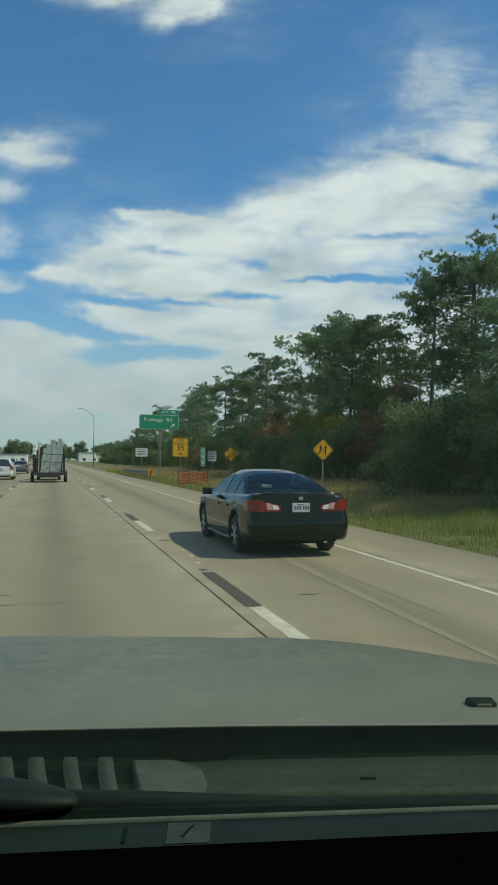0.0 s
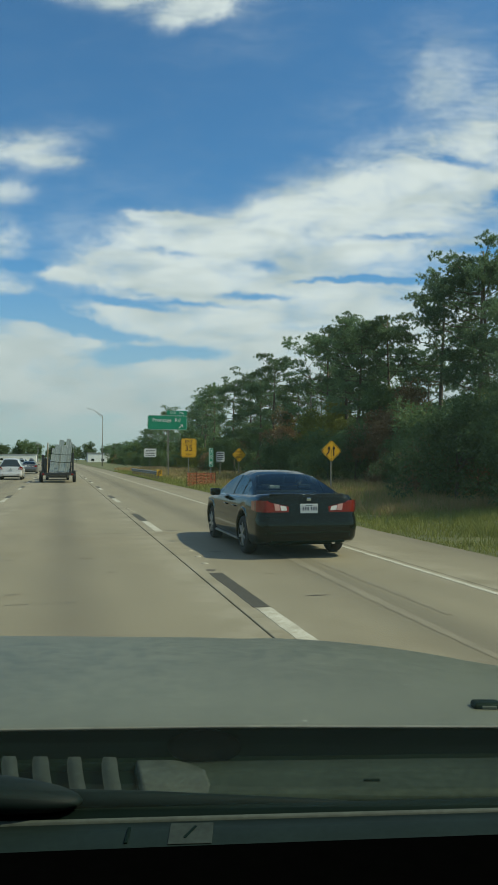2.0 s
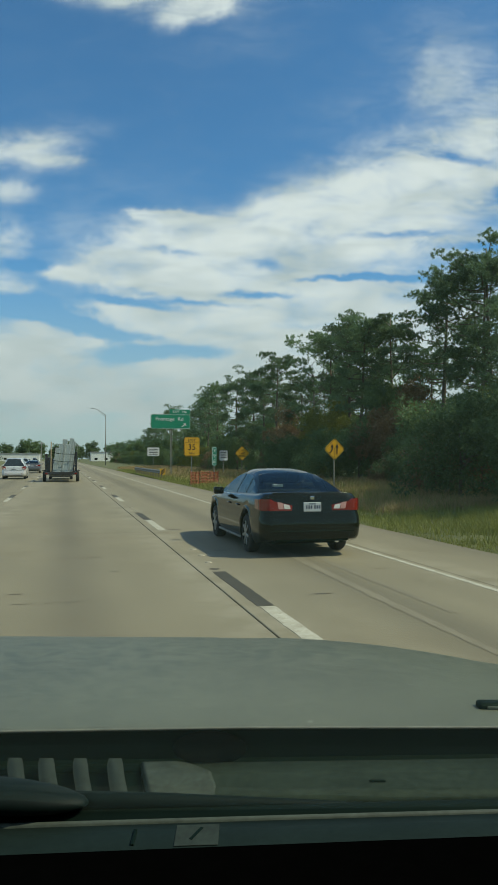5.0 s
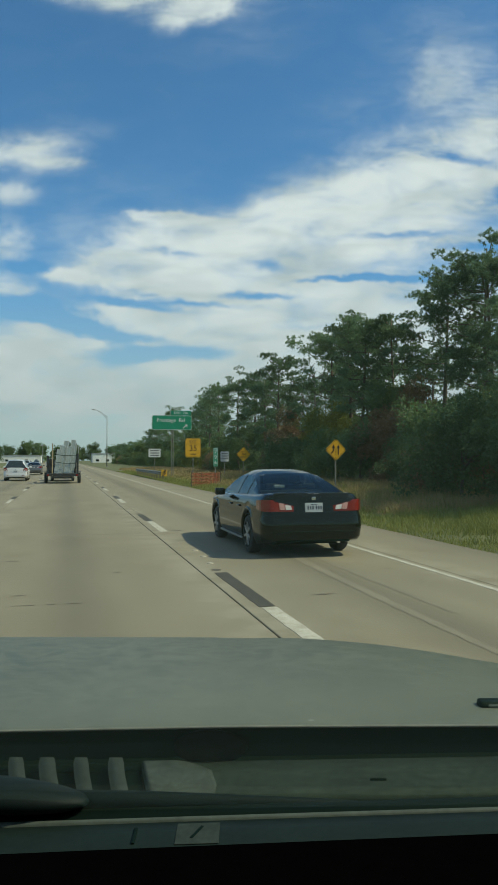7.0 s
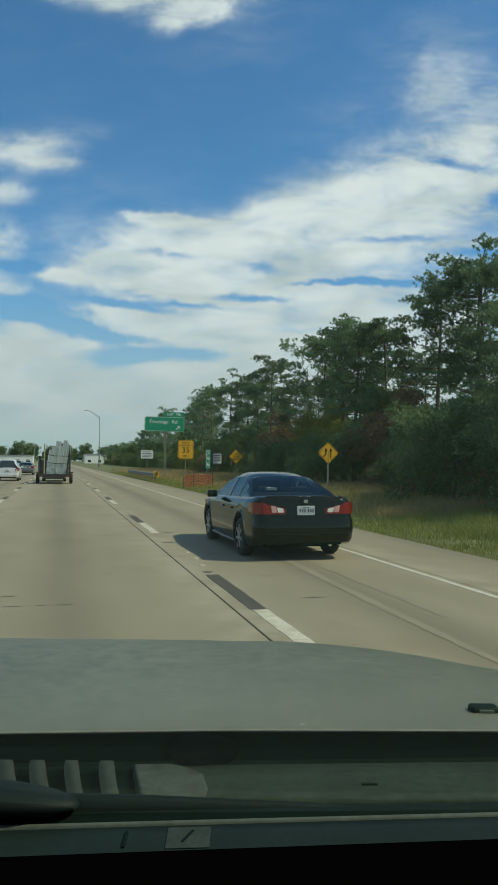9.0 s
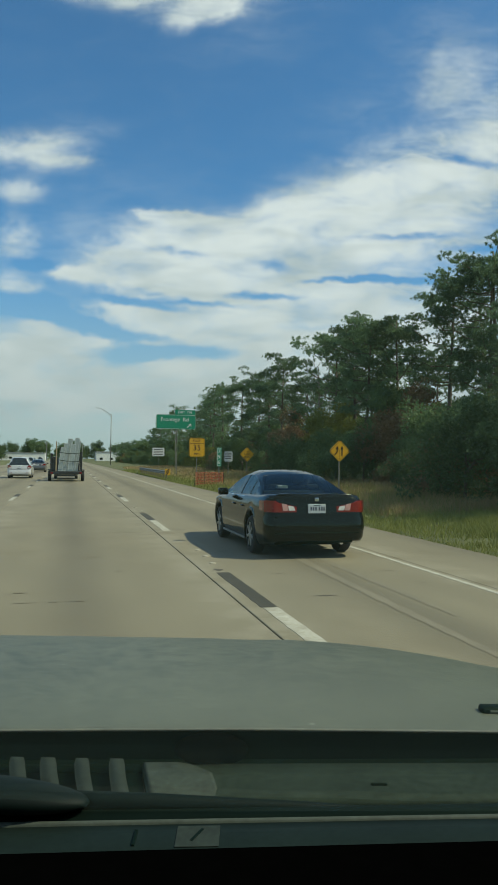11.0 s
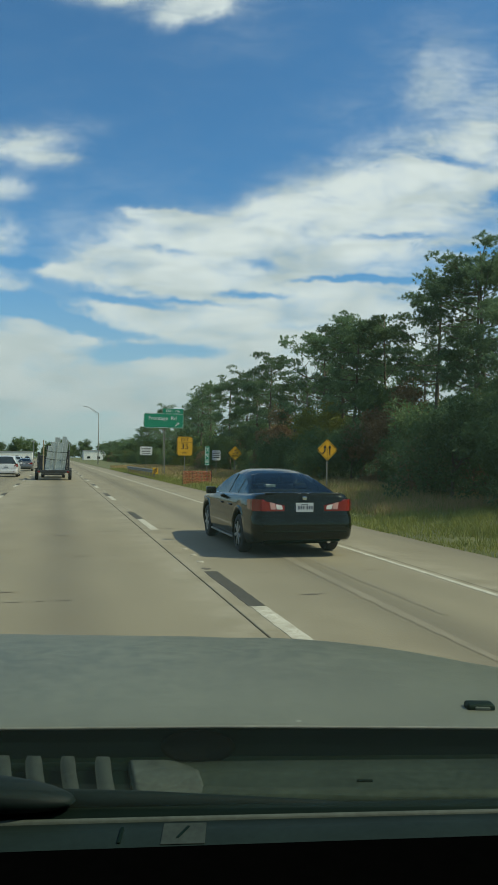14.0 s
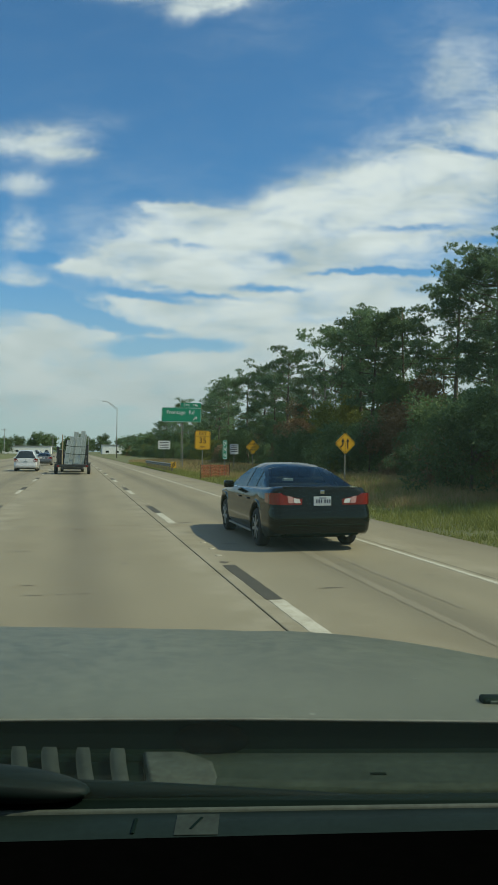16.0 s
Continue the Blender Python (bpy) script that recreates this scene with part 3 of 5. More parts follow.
for k, (x0, x1) in enumerate(LANES):
    gap_l = 0.009 if x0 == JOINT_X else 0.004
    gap_r = 0.009 if x1 == JOINT_X else 0.004
    me, far = slab_mesh(x0 + gap_l, x1 - gap_r, 13.72 - 0.008), slab_mesh(x0 + gap_l, x1 - gap_r, 880)
    for j in range(-2, 22):
        s = new("slab", me)
        s.parent = road
        s.location = (0, j * 13.72 + (k % 2) * 0.02 + 3.0, 0)
    s = new("slab", far)
    s.parent = road
    s.location = (0, 22 * 13.72 + 3.0, 0)


def stripe(name, x0, x1, y0, y1, mat, worn, seed, proud=True):
    """A painted stripe, 4 mm proud, with a chipped, uneven outline."""
    rnd = random.Random(seed)
    n = max(2, int((y1 - y0) / 0.12))
    bm = bmesh.new()
    rows = []
    for i in range(n + 1):
        y = y0 + (y1 - y0) * i / n
        a, b = x0 + rnd.uniform(-1, 1) * worn, x1 + rnd.uniform(-1, 1) * worn
        if i in (0, n):
            y += rnd.uniform(-0.5, 0.5) * worn * 6
        top = 0.004 if proud else 0.0012
        rows.append([bm.verts.new((a, y, top)), bm.verts.new((b, y, top)), bm.verts.new((b, y, -0.004)), bm.verts.new((a, y, -0.004))])
    for p, q in zip(rows, rows[1:]):
        bm.faces.new((p[0], p[1], q[1], q[0]))
        if proud:
            bm.faces.new((p[1], p[2], q[2], q[1]))
            bm.faces.new((p[3], p[0], q[0], q[3]))
    return part(name, bm, mat, road)


for k in range(-1, 24):
    y = 5.0 + 12.0 * k
    stripe("lane_dash", 2.14, 2.32, y, y + 3.0, "white_line", 0.006, k)
    stripe("contrast_dash", 2.125, 2.32, y + 3.02, y + 5.6, "black_line", 0.008, k + 50)
    stripe("lane_dash", -2.25, -2.09, y + 0.6, y + 3.6, "white_line", 0.01, k + 100)
    stripe("contrast_dash", -2.27, -2.07, y + 3.62, y + 6.2, "black_line", 0.02, k + 150)
    stripe("lane_dash", -5.88, -5.72, y + 3, y + 6, "white_line", 0.01, k + 200)
stripe("edge_line", 5.29, 5.39, -30, 420, "white_line", 0.006, 9)


def spall(x, y, w, d, seed):
    """A ragged dark spall or filled crack in the concrete."""
    rnd = random.Random(seed)
    bm = bmesh.new()
    n = 18
    ring = []
    for i in range(n):
        a = 2 * math.pi * i / n
        k = rnd.uniform(0.55, 1.15)
        ring.append(bm.verts.new((x + math.cos(a) * w * k, y + math.sin(a) * d * k, 0.0035)))
    bm.faces.new(ring)
    part("spall", bm, "patch", road)


rnd = random.Random(4)
for x, y, w, d in [(-0.55, 9.4, 0.10, 0.02), (0.75, 11.0, 0.09, 0.025), (0.1, 16.0, 0.16, 0.03), (2.75, 13.1, 0.15, 0.04), (3.1, 8.6, 0.16, 0.03), (4.6, 12.4, 0.1, 0.03),
                   (2.55, 17.2, 0.2, 0.06), (-1.6, 18, 0.2, 0.04), (6.1, 16.5, 0.16, 0.05), (2.21, 10.9, 0.08, 0.12), (2.23, 22.9, 0.08, 0.16)]:
    spall(x, y, w, d, rnd.random())

def smear(x0, y0, x1, y1, bend, w, seed):
    """A long rubber mark that curves along the lane, ragged at its sides and thin at its ends."""
    rnd = random.Random(seed)
    n = int(abs(y1 - y0) / 0.15)
    bm = bmesh.new()
    prev = None
    for i in range(n + 1):
        f = i / n
        x = x0 + (x1 - x0) * f + bend * math.sin(f * math.pi)
        k = w * (0.25 + 0.75 * math.sqrt(math.sin(math.pi * (0.02 + 0.96 * f)))) * rnd.uniform(0.75, 1.1)
        y = y0 + (y1 - y0) * f
        cur = [bm.verts.new((x - k / 2, y, 0.0032)), bm.verts.new((x + k / 2, y, 0.0032))]
        if prev:
            bm.faces.new((prev[0], prev[1], cur[1], cur[0]))
        prev = cur
    part("tyre_mark", bm, "tyre_mark", road)


for args in ((3.60, 5.0, 4.15, 17.0, -0.10, 0.17, 1), (4.10, 7.2, 4.65, 24.0, -0.12, 0.15, 2)):
    smear(*args)


def crack(y, x0, x1, seed):
    """A broken transverse crack across a lane, in short ragged lengths."""
    rnd = random.Random(seed)
    x = x0
    while x < x1:
        ln = rnd.uniform(0.08, 0.42)
        if rnd.random() < 0.68:
            bm = bmesh.new()
            n = 6
            up = [bm.verts.new((x + ln * i / n, y + rnd.uniform(0.002, 0.016), 0.003)) for i in range(n + 1)]
            dn = [bm.verts.new((x + ln * i / n, y - rnd.uniform(0.002, 0.016), 0.003)) for i in range(n + 1)]
            for i in range(n):
                bm.faces.new((dn[i], dn[i + 1], up[i + 1], up[i]))
            part("crack", bm, "patch", road)
        x += ln + rnd.uniform(0.03, 0.25)


for args in ((8.75, -1.9, 0.3, 1), (12.6, -1.4, 1.2, 3), (10.4, 2.9, 4.8, 4), (9.3, 3.6, 5.0, 5), (19.5, -1.8, 1.7, 6)):
    crack(*args)


def button_marker():
    """A low round pavement button with a sloping rim."""
    bm = bmesh.new()
    rings = [[bm.verts.new((math.cos(2 * math.pi * k / 14) * r, math.sin(2 * math.pi * k / 14) * r, z)) for k in range(14)] for r, z in ((0.06, 0.001), (0.052, 0.010), (0.03, 0.016))]
    for a, b in zip(rings, rings[1:]):
        for k in range(14):
            bm.faces.new((a[k], a[(k + 1) % 14], b[(k + 1) % 14], b[k]))
    bm.faces.new(rings[-1])
    me = bpy.data.meshes.new("pavement_button")
    bm.to_mesh(me)
    bm.free()
    me.materials.append(M["button"])
    return me


_button = button_marker()
for k in range(0, 4):
    for j in range(3):
        o = new("pavement_button", _button)
        o.parent = road
        o.location = (2.26 + 0.05 * math.sin(k * 3 + j), 11.6 + 12.0 * k + 0.85 * j, 0)

# ---- woods ----
def leaf_cloud(centres, radii, per, size, seed, flat=0.75, narrow=0.45):
    """Small leaf blades scattered through clumps: verts and faces."""
    g = np.random.default_rng(seed)
    C, R = np.repeat(np.array(centres), per, axis=0), np.repeat(np.array(radii), per)
    n = len(C)
    d = g.normal(size=(n, 3))
    d /= np.linalg.norm(d, axis=1)[:, None]
    P = C + d * (R * g.uniform(0.35, 1.0, n) ** 0.6)[:, None] * np.array((1, 1, flat))
    t = d + g.normal(size=(n, 3)) * 0.7
    t /= np.linalg.norm(t, axis=1)[:, None]
    s = np.cross(t, g.normal(size=(n, 3)))
    s /= np.linalg.norm(s, axis=1)[:, None]
    L = (size * g.uniform(0.6, 1.35, n))[:, None]
    V = np.stack([P - s * L * narrow * 0.6, P + s * L * narrow * 0.6, P + t * L], axis=1).reshape(-1, 3)
    F = np.arange(n * 3).reshape(-1, 3)
    return V.tolist(), F.tolist()


def needle_cloud(centres, radii, tufts, per, size, seed, wide=0.105):
    """Needle brushes on the outside of each clump: blades that fan out from the ends of twigs."""
    g = np.random.default_rng(seed)
    C, R = np.repeat(np.array(centres), tufts, axis=0), np.repeat(np.array(radii), tufts)
    d = g.normal(size=(len(C), 3))
    d[:, 2] += 0.35
    d /= np.linalg.norm(d, axis=1)[:, None]
    T = C + d * (R * g.uniform(0.35, 1.0, len(C)))[:, None] * np.array((1.15, 1.15, 0.44))
    T, D = np.repeat(T, per, axis=0), np.repeat(d, per, axis=0)
    n = len(T)
    t = D * 0.55 + g.normal(size=(n, 3)) * 0.75
    t /= np.linalg.norm(t, axis=1)[:, None]
    s = np.cross(t, g.normal(size=(n, 3)))
    s /= np.linalg.norm(s, axis=1)[:, None]
    L = (size * g.uniform(0.65, 1.25, n))[:, None]
    B = T + t * L * 0.15
    V = np.stack([B - s * L * wide, B + s * L * wide, T + t * L], axis=1).reshape(-1, 3)
    return V.tolist(), np.arange(n * 3).reshape(-1, 3).tolist()


def pine(seed, H, crown_from=0.42, spread=3.2, clumps=4, lean=0.3, tufts=20, per=25, size=0.21):
    """A tall loblolly pine: bare tapered trunk, wandering limbs, needle clumps in tiers with gaps."""
    rnd = random.Random(seed)
    ob = base("pine_tree")
    pts, n = [], 9
    lx, ly = rnd.uniform(-lean, lean), rnd.uniform(-lean, lean)
    for i in range(n + 1):
        f = i / n
        pts.append(Vector((lx * f + 0.12 * math.sin(f * 5 + seed), ly * f + 0.12 * math.cos(f * 4 + seed), H * 0.97 * f)))
    radii = [0.24 * (1 - 0.86 * i / n) * H / 15 for i in range(n + 1)]
    bm = tube_bm(pts, radii, 8)
    C, R = [], []
    limbs = int(17 + H * 0.6)
    for i in range(limbs):
        f = crown_from + (0.97 - crown_from) * (i + rnd.random()) / limbs
        k = f * n
        p = pts[min(int(k), n - 1)].lerp(pts[min(int(k) + 1, n)], k - int(k))
        a = i * 2.4 + rnd.uniform(-0.6, 0.6)
        g = (f - crown_from) / (1 - crown_from)
        reach = spread * (0.45 + 0.72 * math.sin(math.pi * min(1, 0.22 + g * 0.66))) * rnd.uniform(0.6, 1.15)
        if g > 0.9:
            reach *= 0.8
        up = rnd.uniform(0.05, 0.55) * reach + g * 0.3
        q = p + Vector((math.cos(a) * reach, math.sin(a) * reach, up))
        mid = p.lerp(q, 0.5) + Vector((0, 0, -0.12 * reach + rnd.uniform(-0.1, 0.15)))
        tube_bm([p, mid, q], [0.055 * (1.2 - 0.7 * g), 0.038, 0.014], 5, bm, False)
        for c in range(clumps):
            u = rnd.uniform(0.55, 1.05)
            at = p.lerp(mid, u * 2) if u < 0.5 else mid.lerp(q, (u - 0.5) * 2)
            C.append(at + Vector((rnd.uniform(-0.45, 0.45), rnd.uniform(-0.45, 0.45), rnd.uniform(-0.05, 0.35))))
            R.append(rnd.uniform(0.6, 1.05) * (0.9 if g > 0.8 else 1.0))
    for c in range(17):                       # rounded top
        a, u = rnd.uniform(0, 6.28), math.sqrt(rnd.random())
        C.append(pts[-1] + Vector((math.cos(a) * u * 1.8, math.sin(a) * u * 1.8, -0.25 - 1.1 * u * u - rnd.uniform(0, 0.8))))
        R.append(rnd.uniform(0.75, 1.05))
    part("trunk", bm, "bark", ob, smooth=True)
    V, F = needle_cloud([tuple(c) for c in C], R, tufts, per, size, seed + 1, 0.105 if size < 0.3 else 0.16)
    raw("crown", V, F, "needles", ob)
    TALL[ob.name] = H
    return ob


def broadleaf(name, seed, H, W, mat, per=60, size=0.2, clumps=70, low=0.12):
    """A leafy tree or bush: forked stems and a loose, uneven crown down to the ground."""
    rnd = random.Random(seed)
    ob = base(name)
    bm = tube_bm([(0, 0, -0.1), (0.05, 0.03, H * 0.3), (0.12, -0.05, H * 0.62)], [0.035 * H * 0.5, 0.024 * H * 0.5, 0.01 * H * 0.5], 7)
    C, R = [], []
    lobes = [(rnd.uniform(-0.55, 0.55) * W, rnd.uniform(-0.55, 0.55) * W, H * rnd.uniform(0.45, 0.88), rnd.uniform(0.28, 0.5) * W) for _ in range(7)]
    for lx, ly, lz, lr in lobes:
        tube_bm([(0.03, 0, H * rnd.uniform(0.12, 0.35)), (lx * 0.5, ly * 0.5, lz * 0.72), (lx * 0.9, ly * 0.9, lz)], [0.016 * H * 0.5, 0.01 * H * 0.5, 0.008], 5, bm, False)
    for i in range(clumps):
        lx, ly, lz, lr = lobes[i % 7]
        a, e = rnd.uniform(0, 6.28), rnd.uniform(-1, 1)
        rr = lr * rnd.uniform(0.3, 1.0)
        z = lz + e * rr * 0.95
        if i % 3 == 0:
            z = H * rnd.uniform(low, 0.6)
            a2, r2 = rnd.uniform(0, 6.28), W * rnd.uniform(0.25, 0.8)
            C.append((math.cos(a2) * r2, math.sin(a2) * r2, max(z, 0.15)))
        else:
            k = math.sqrt(max(0, 1 - e * e))
            C.append((lx + math.cos(a) * rr * k, ly + math.sin(a) * rr * k, min(H, max(0.2, z))))
        R.append(rnd.uniform(0.10, 0.19) * (W + H * 0.35))
    part("trunk", bm, "bark", ob, smooth=True)
    V, F = leaf_cloud(C, R, per, size, seed + 1, 0.8, 0.6)
    raw("crown", V, F, mat, ob)
    return ob


def bare_tree(seed, H):
    """A dead, leafless tree with forked grey limbs."""
    rnd = random.Random(seed)
    ob = base("bare_tree")
    bm = tube_bm([(0, 0, -0.1), (0.1, 0, H * 0.5), (0.0, 0.1, H)], [0.12, 0.08, 0.02], 7)
    for i in range(16):
        z = H * rnd.uniform(0.45, 0.95)
        a, r = rnd.uniform(0, 6.28), rnd.uniform(0.6, 2.0)
        e = Vector((math.cos(a) * r, math.sin(a) * r, z + rnd.uniform(0.4, 1.6)))
        tube_bm([(0.05, 0.03, z), (e.x * 0.5, e.y * 0.5, z + 0.3), e], [0.045, 0.03, 0.008], 5, bm, False)
        for j in range(3):
            b = Vector((0.05, 0.03, z)).lerp(e, rnd.uniform(0.4, 0.9))
            tube_bm([b, b + Vector((rnd.uniform(-0.6, 0.6), rnd.uniform(-0.6, 0.6), rnd.uniform(0.2, 0.9)))], [0.02, 0.005], 4, bm, False)
    part("branch", bm, "dead_wood", ob)
    return ob


TALL = {}                            # each pine's own height
PINES = [pine(11, 17.5, 0.40, 3.3), pine(23, 16.0, 0.46, 3.0), pine(37, 18.5, 0.48, 3.6), pine(41, 14.5, 0.30, 3.0), pine(59, 16.0, 0.36, 3.2), pine(67, 13.0, 0.22, 3.0)]
FAR_PINES = [pine(12, 17.0, 0.36, 3.4, 3, 0.3, 7, 8, 0.46), pine(24, 15.5, 0.30, 3.2, 3, 0.3, 7, 8, 0.46), pine(38, 18.0, 0.42, 3.6, 3, 0.3, 7, 8, 0.46)]
OAKS = [broadleaf("broadleaf_tree", 5, 8.5, 3.2, "leaves", 300, 0.125, 100), broadleaf("broadleaf_tree", 6, 7.0, 3.0, "leaves", 300, 0.12, 95),
        broadleaf("broadleaf_tree", 7, 6.5, 2.8, "leaves_lit", 280, 0.115, 85), broadleaf("broadleaf_tree", 8, 6.0, 2.7, "leaves_red", 280, 0.115, 90)]
FAR_OAKS = [broadleaf("broadleaf_tree", 9, 8.5, 3.4, "leaves", 36, 0.46, 80), broadleaf("broadleaf_tree", 10, 7.5, 3.2, "leaves", 36, 0.44, 80)]
BUSHES = [broadleaf("bush", 15, 3.2, 2.4, "leaves", 240, 0.08, 85, 0.05), broadleaf("bush", 16, 2.4, 2.0, "leaves", 240, 0.078, 70, 0.05), broadleaf("bush", 18, 2.8, 2.0, "leaves_lit", 170, 0.09, 70, 0.05), broadleaf("bush", 19, 2.6, 2.1, "leaves_red", 170, 0.09, 70, 0.05)]
DEAD = bare_tree(3, 8.5)
PINE_LABEL = "tall loblolly pine with a bare trunk and dark green needle clumps"
OAK_LABEL = ["dense dark green broadleaf tree at the wood's edge", "dense dark green broadleaf tree at the wood's edge", "yellow-green broadleaf tree among the pines", "broadleaf tree with rusty red autumn leaves"]
BUSH_LABEL = ["thick dark green bush at the foot of the wood", "thick dark green bush at the foot of the wood", "yellow-green bush at the foot of the wood", "bush with rusty red leaves at the foot of the wood"]
for obs, labels, cat, grp in ((PINES + FAR_PINES, [PINE_LABEL] * 9, "tree", "pines of the wood"), (OAKS + FAR_OAKS, OAK_LABEL + OAK_LABEL[:1] * 2, "tree", "broadleaf trees of the wood"), (BUSHES, BUSH_LABEL, "bush", "bushes along the wood"), ([DEAD], ["bare grey leafless tree among the pines"], "tree", "")):
    for o, l in zip(obs, labels):
        tagged(o, l, cat, grp)
_first = set()


def plant(kind, x, y, z=0.25, scale=1.0, turn=0.0):
    m = Matrix.Translation((x, y, z)) @ Matrix.Rotation(turn, 4, "Z")
    if kind in _first:
        ob = copy_thing(kind, m)
    else:
        _first.add(kind)
        ob = kind
        ob.matrix_world = m
    ob.scale = (scale, scale, scale)
    return ob


def edge(y):
    """Where the wood begins beside the road."""
    return float(np.interp(y, [10, 22, 32, 45, 90, 200, 330], [15.0, 15.2, 16.2, 17.5, 18.5, 19, 20])) + 1.2 * math.sin(y * 0.19 + 1) + 0.6 * math.sin(y * 0.51)


def tall_at(y):
    """The pines' usual height along the wood, in metres."""
    return float(np.interp(y, [16, 38, 52, 80, 110, 170, 300, 420], [12.8, 13.2, 11.8, 12.2, 12.6, 11.8, 9.6, 9.0]))


def tall(kind, y, k=1.0):
    """The scale that brings a pine to the wood's height, more or less."""
    return k * tall_at(y) / TALL[kind.name]


rnd = random.Random(12)
NEAR = 105
# edge of the wood: bushes, then broadleaf trees, then pines, thinning with distance
y = 13.0
while y < 300:
    k = rnd.random()
    o = BUSHES[3] if k < 0.12 else BUSHES[2] if k < 0.32 else BUSHES[rnd.randint(0, 1)]
    plant(o, edge(y) + rnd.uniform(-0.7, 1.5), y, 0.22, rnd.uniform(0.75, 1.3), rnd.uniform(0, 6.28))
    y += rnd.uniform(1.8, 3.2) * (1 + y / 140)
y = 12.0
while y < 360:
    k = rnd.random()
    o = OAKS[3] if k < 0.17 else OAKS[2] if k < 0.38 else OAKS[rnd.randint(0, 1)]
    if y > NEAR:
        o = FAR_OAKS[rnd.randint(0, 1)]
    plant(o, edge(y) + 5.2 + rnd.uniform(-1.4, 1.8), y, 0.25, rnd.uniform(0.58, 0.90), rnd.uniform(0, 6.28))
    y += rnd.uniform(2.6, 4.0) * (1 + y / 200)
y = 16.0
while y < 240:
    plant((FAR_OAKS if y > 60 else OAKS)[rnd.randint(0, 1)], edge(y) + 10.5 + rnd.uniform(-2, 2), y, 0.25, rnd.uniform(0.6, 0.9), rnd.uniform(0, 6.28))
    y += rnd.uniform(3.5, 5.5) * (1 + y / 200)
y = 16.0
while y < 420:
    o = rnd.choice(FAR_PINES if y > NEAR else PINES)
    plant(o, edge(y) + (4.2 if y < 120 else 6.5) + rnd.uniform(-2.2, 2.6), y, 0.25, tall(o, y, rnd.uniform(0.70, 1.08)), rnd.uniform(0, 6.28))
    y += rnd.uniform(2.8, 5.2) * (1 + y / 150)
y = 24.0
while y < 300:
    o = rnd.choice(FAR_PINES if y > 70 else PINES)
    plant(o, edge(y) + 17 + rnd.uniform(-3, 4), y, 0.25, tall(o, y, rnd.uniform(0.95, 1.2)), rnd.uniform(0, 6.28))
    y += rnd.uniform(7.0, 12.0) * (1 + y / 150)
for _p, _x, _y, _s, _r in ((0, 23.4, 37.5, 0.76, 1.0), (1, 23.2, 54.0, 0.74, 0.4), (3, 22.0, 47.0, 0.80, 3.0)):
    plant(PINES[_p], _x, _y, 0.25, _s, _r)
plant(DEAD, 21.5, 62, 0.25, 1.15)
plant(OAKS[3], 19.2, 41, 0.25, 1.0, 2.0)
plant(OAKS[3], 20.6, 66, 0.25, 1.05, 4.0)
plant(OAKS[2], 19.6, 54, 0.25, 1.0, 1.0)
plant(BUSHES[3], 15.6, 27.5, 0.22, 1.1, 1.0)
# far woods across the end of the road and beyond the other carriageway
for i in range(62):
    x = -170 + i * 4.4 + rnd.uniform(-3, 3)
    plant(FAR_OAKS[rnd.randint(0, 1)], x, 560 + rnd.uniform(-30, 60), 0, rnd.uniform(1.1, 1.9), rnd.uniform(0, 6.28))
for i in range(14):
    plant(FAR_OAKS[rnd.randint(0, 1)], -42 + rnd.uniform(-10, 7), 330 + i * 11, 0, rnd.uniform(0.9, 1.4), rnd.uniform(0, 6.28))


def blades(name, count, seed, mat, area, height, label):
    """Grass as one mass of single blades, thicker in tufts."""
    g = np.random.default_rng(seed)
    x0, x1, y0, y1 = area
    n = count
    y = y0 + (y1 - y0) * g.uniform(0, 1, n) ** 1.7
    x = g.uniform(x0, x1, n)
    tuft = np.sin(x * 1.7 + np.sin(y * 0.9) * 2) * np.sin(y * 1.1 + np.cos(x * 0.8) * 2)
    keep = g.uniform(-1.1, 1, n) < tuft
    x, y = x[keep], y[keep]
    n = len(x)
    z = np.interp(x, [7.4, 8.5, 10, 12, 15, 19], [-0.04, -0.02, 0.03, 0.1, 0.2, 0.28])
    h = height * g.uniform(0.45, 1.2, n) * np.interp(x, [7.4, 8.2, 10], [0.35, 0.7, 1.0])
    a = g.uniform(0, 6.28, n)
    w = 0.006 + 0.0005 * y
    dx, dy = np.cos(a) * w, np.sin(a) * w
    lx, ly = g.normal(0, 0.35, n) * h, g.normal(0, 0.35, n) * h
    V = np.stack([np.stack([x - dx, y - dy, z], 1), np.stack([x + dx, y + dy, z], 1), np.stack([x + lx, y + ly, z + h], 1)], 1).reshape(-1, 3)
    ob = raw(name, V.tolist(), np.arange(n * 3).reshape(-1, 3).tolist(), mat)
    return tagged(ob, label, "grass", kind="stuff")


blades("grass", 230000, 1, "grass", (7.35, 17, 8, 110), 0.28, "uneven green verge grass beside the shoulder")
blades("dry_grass", 60000, 2, "straw", (9.0, 18, 20, 130), 0.42, "tall reddish dry grass on the verge")
# ---- vehicles ----
def lerp_table(t, rows):
    return float(np.interp(t, [r[0] for r in rows], [r[1] for r in rows]))


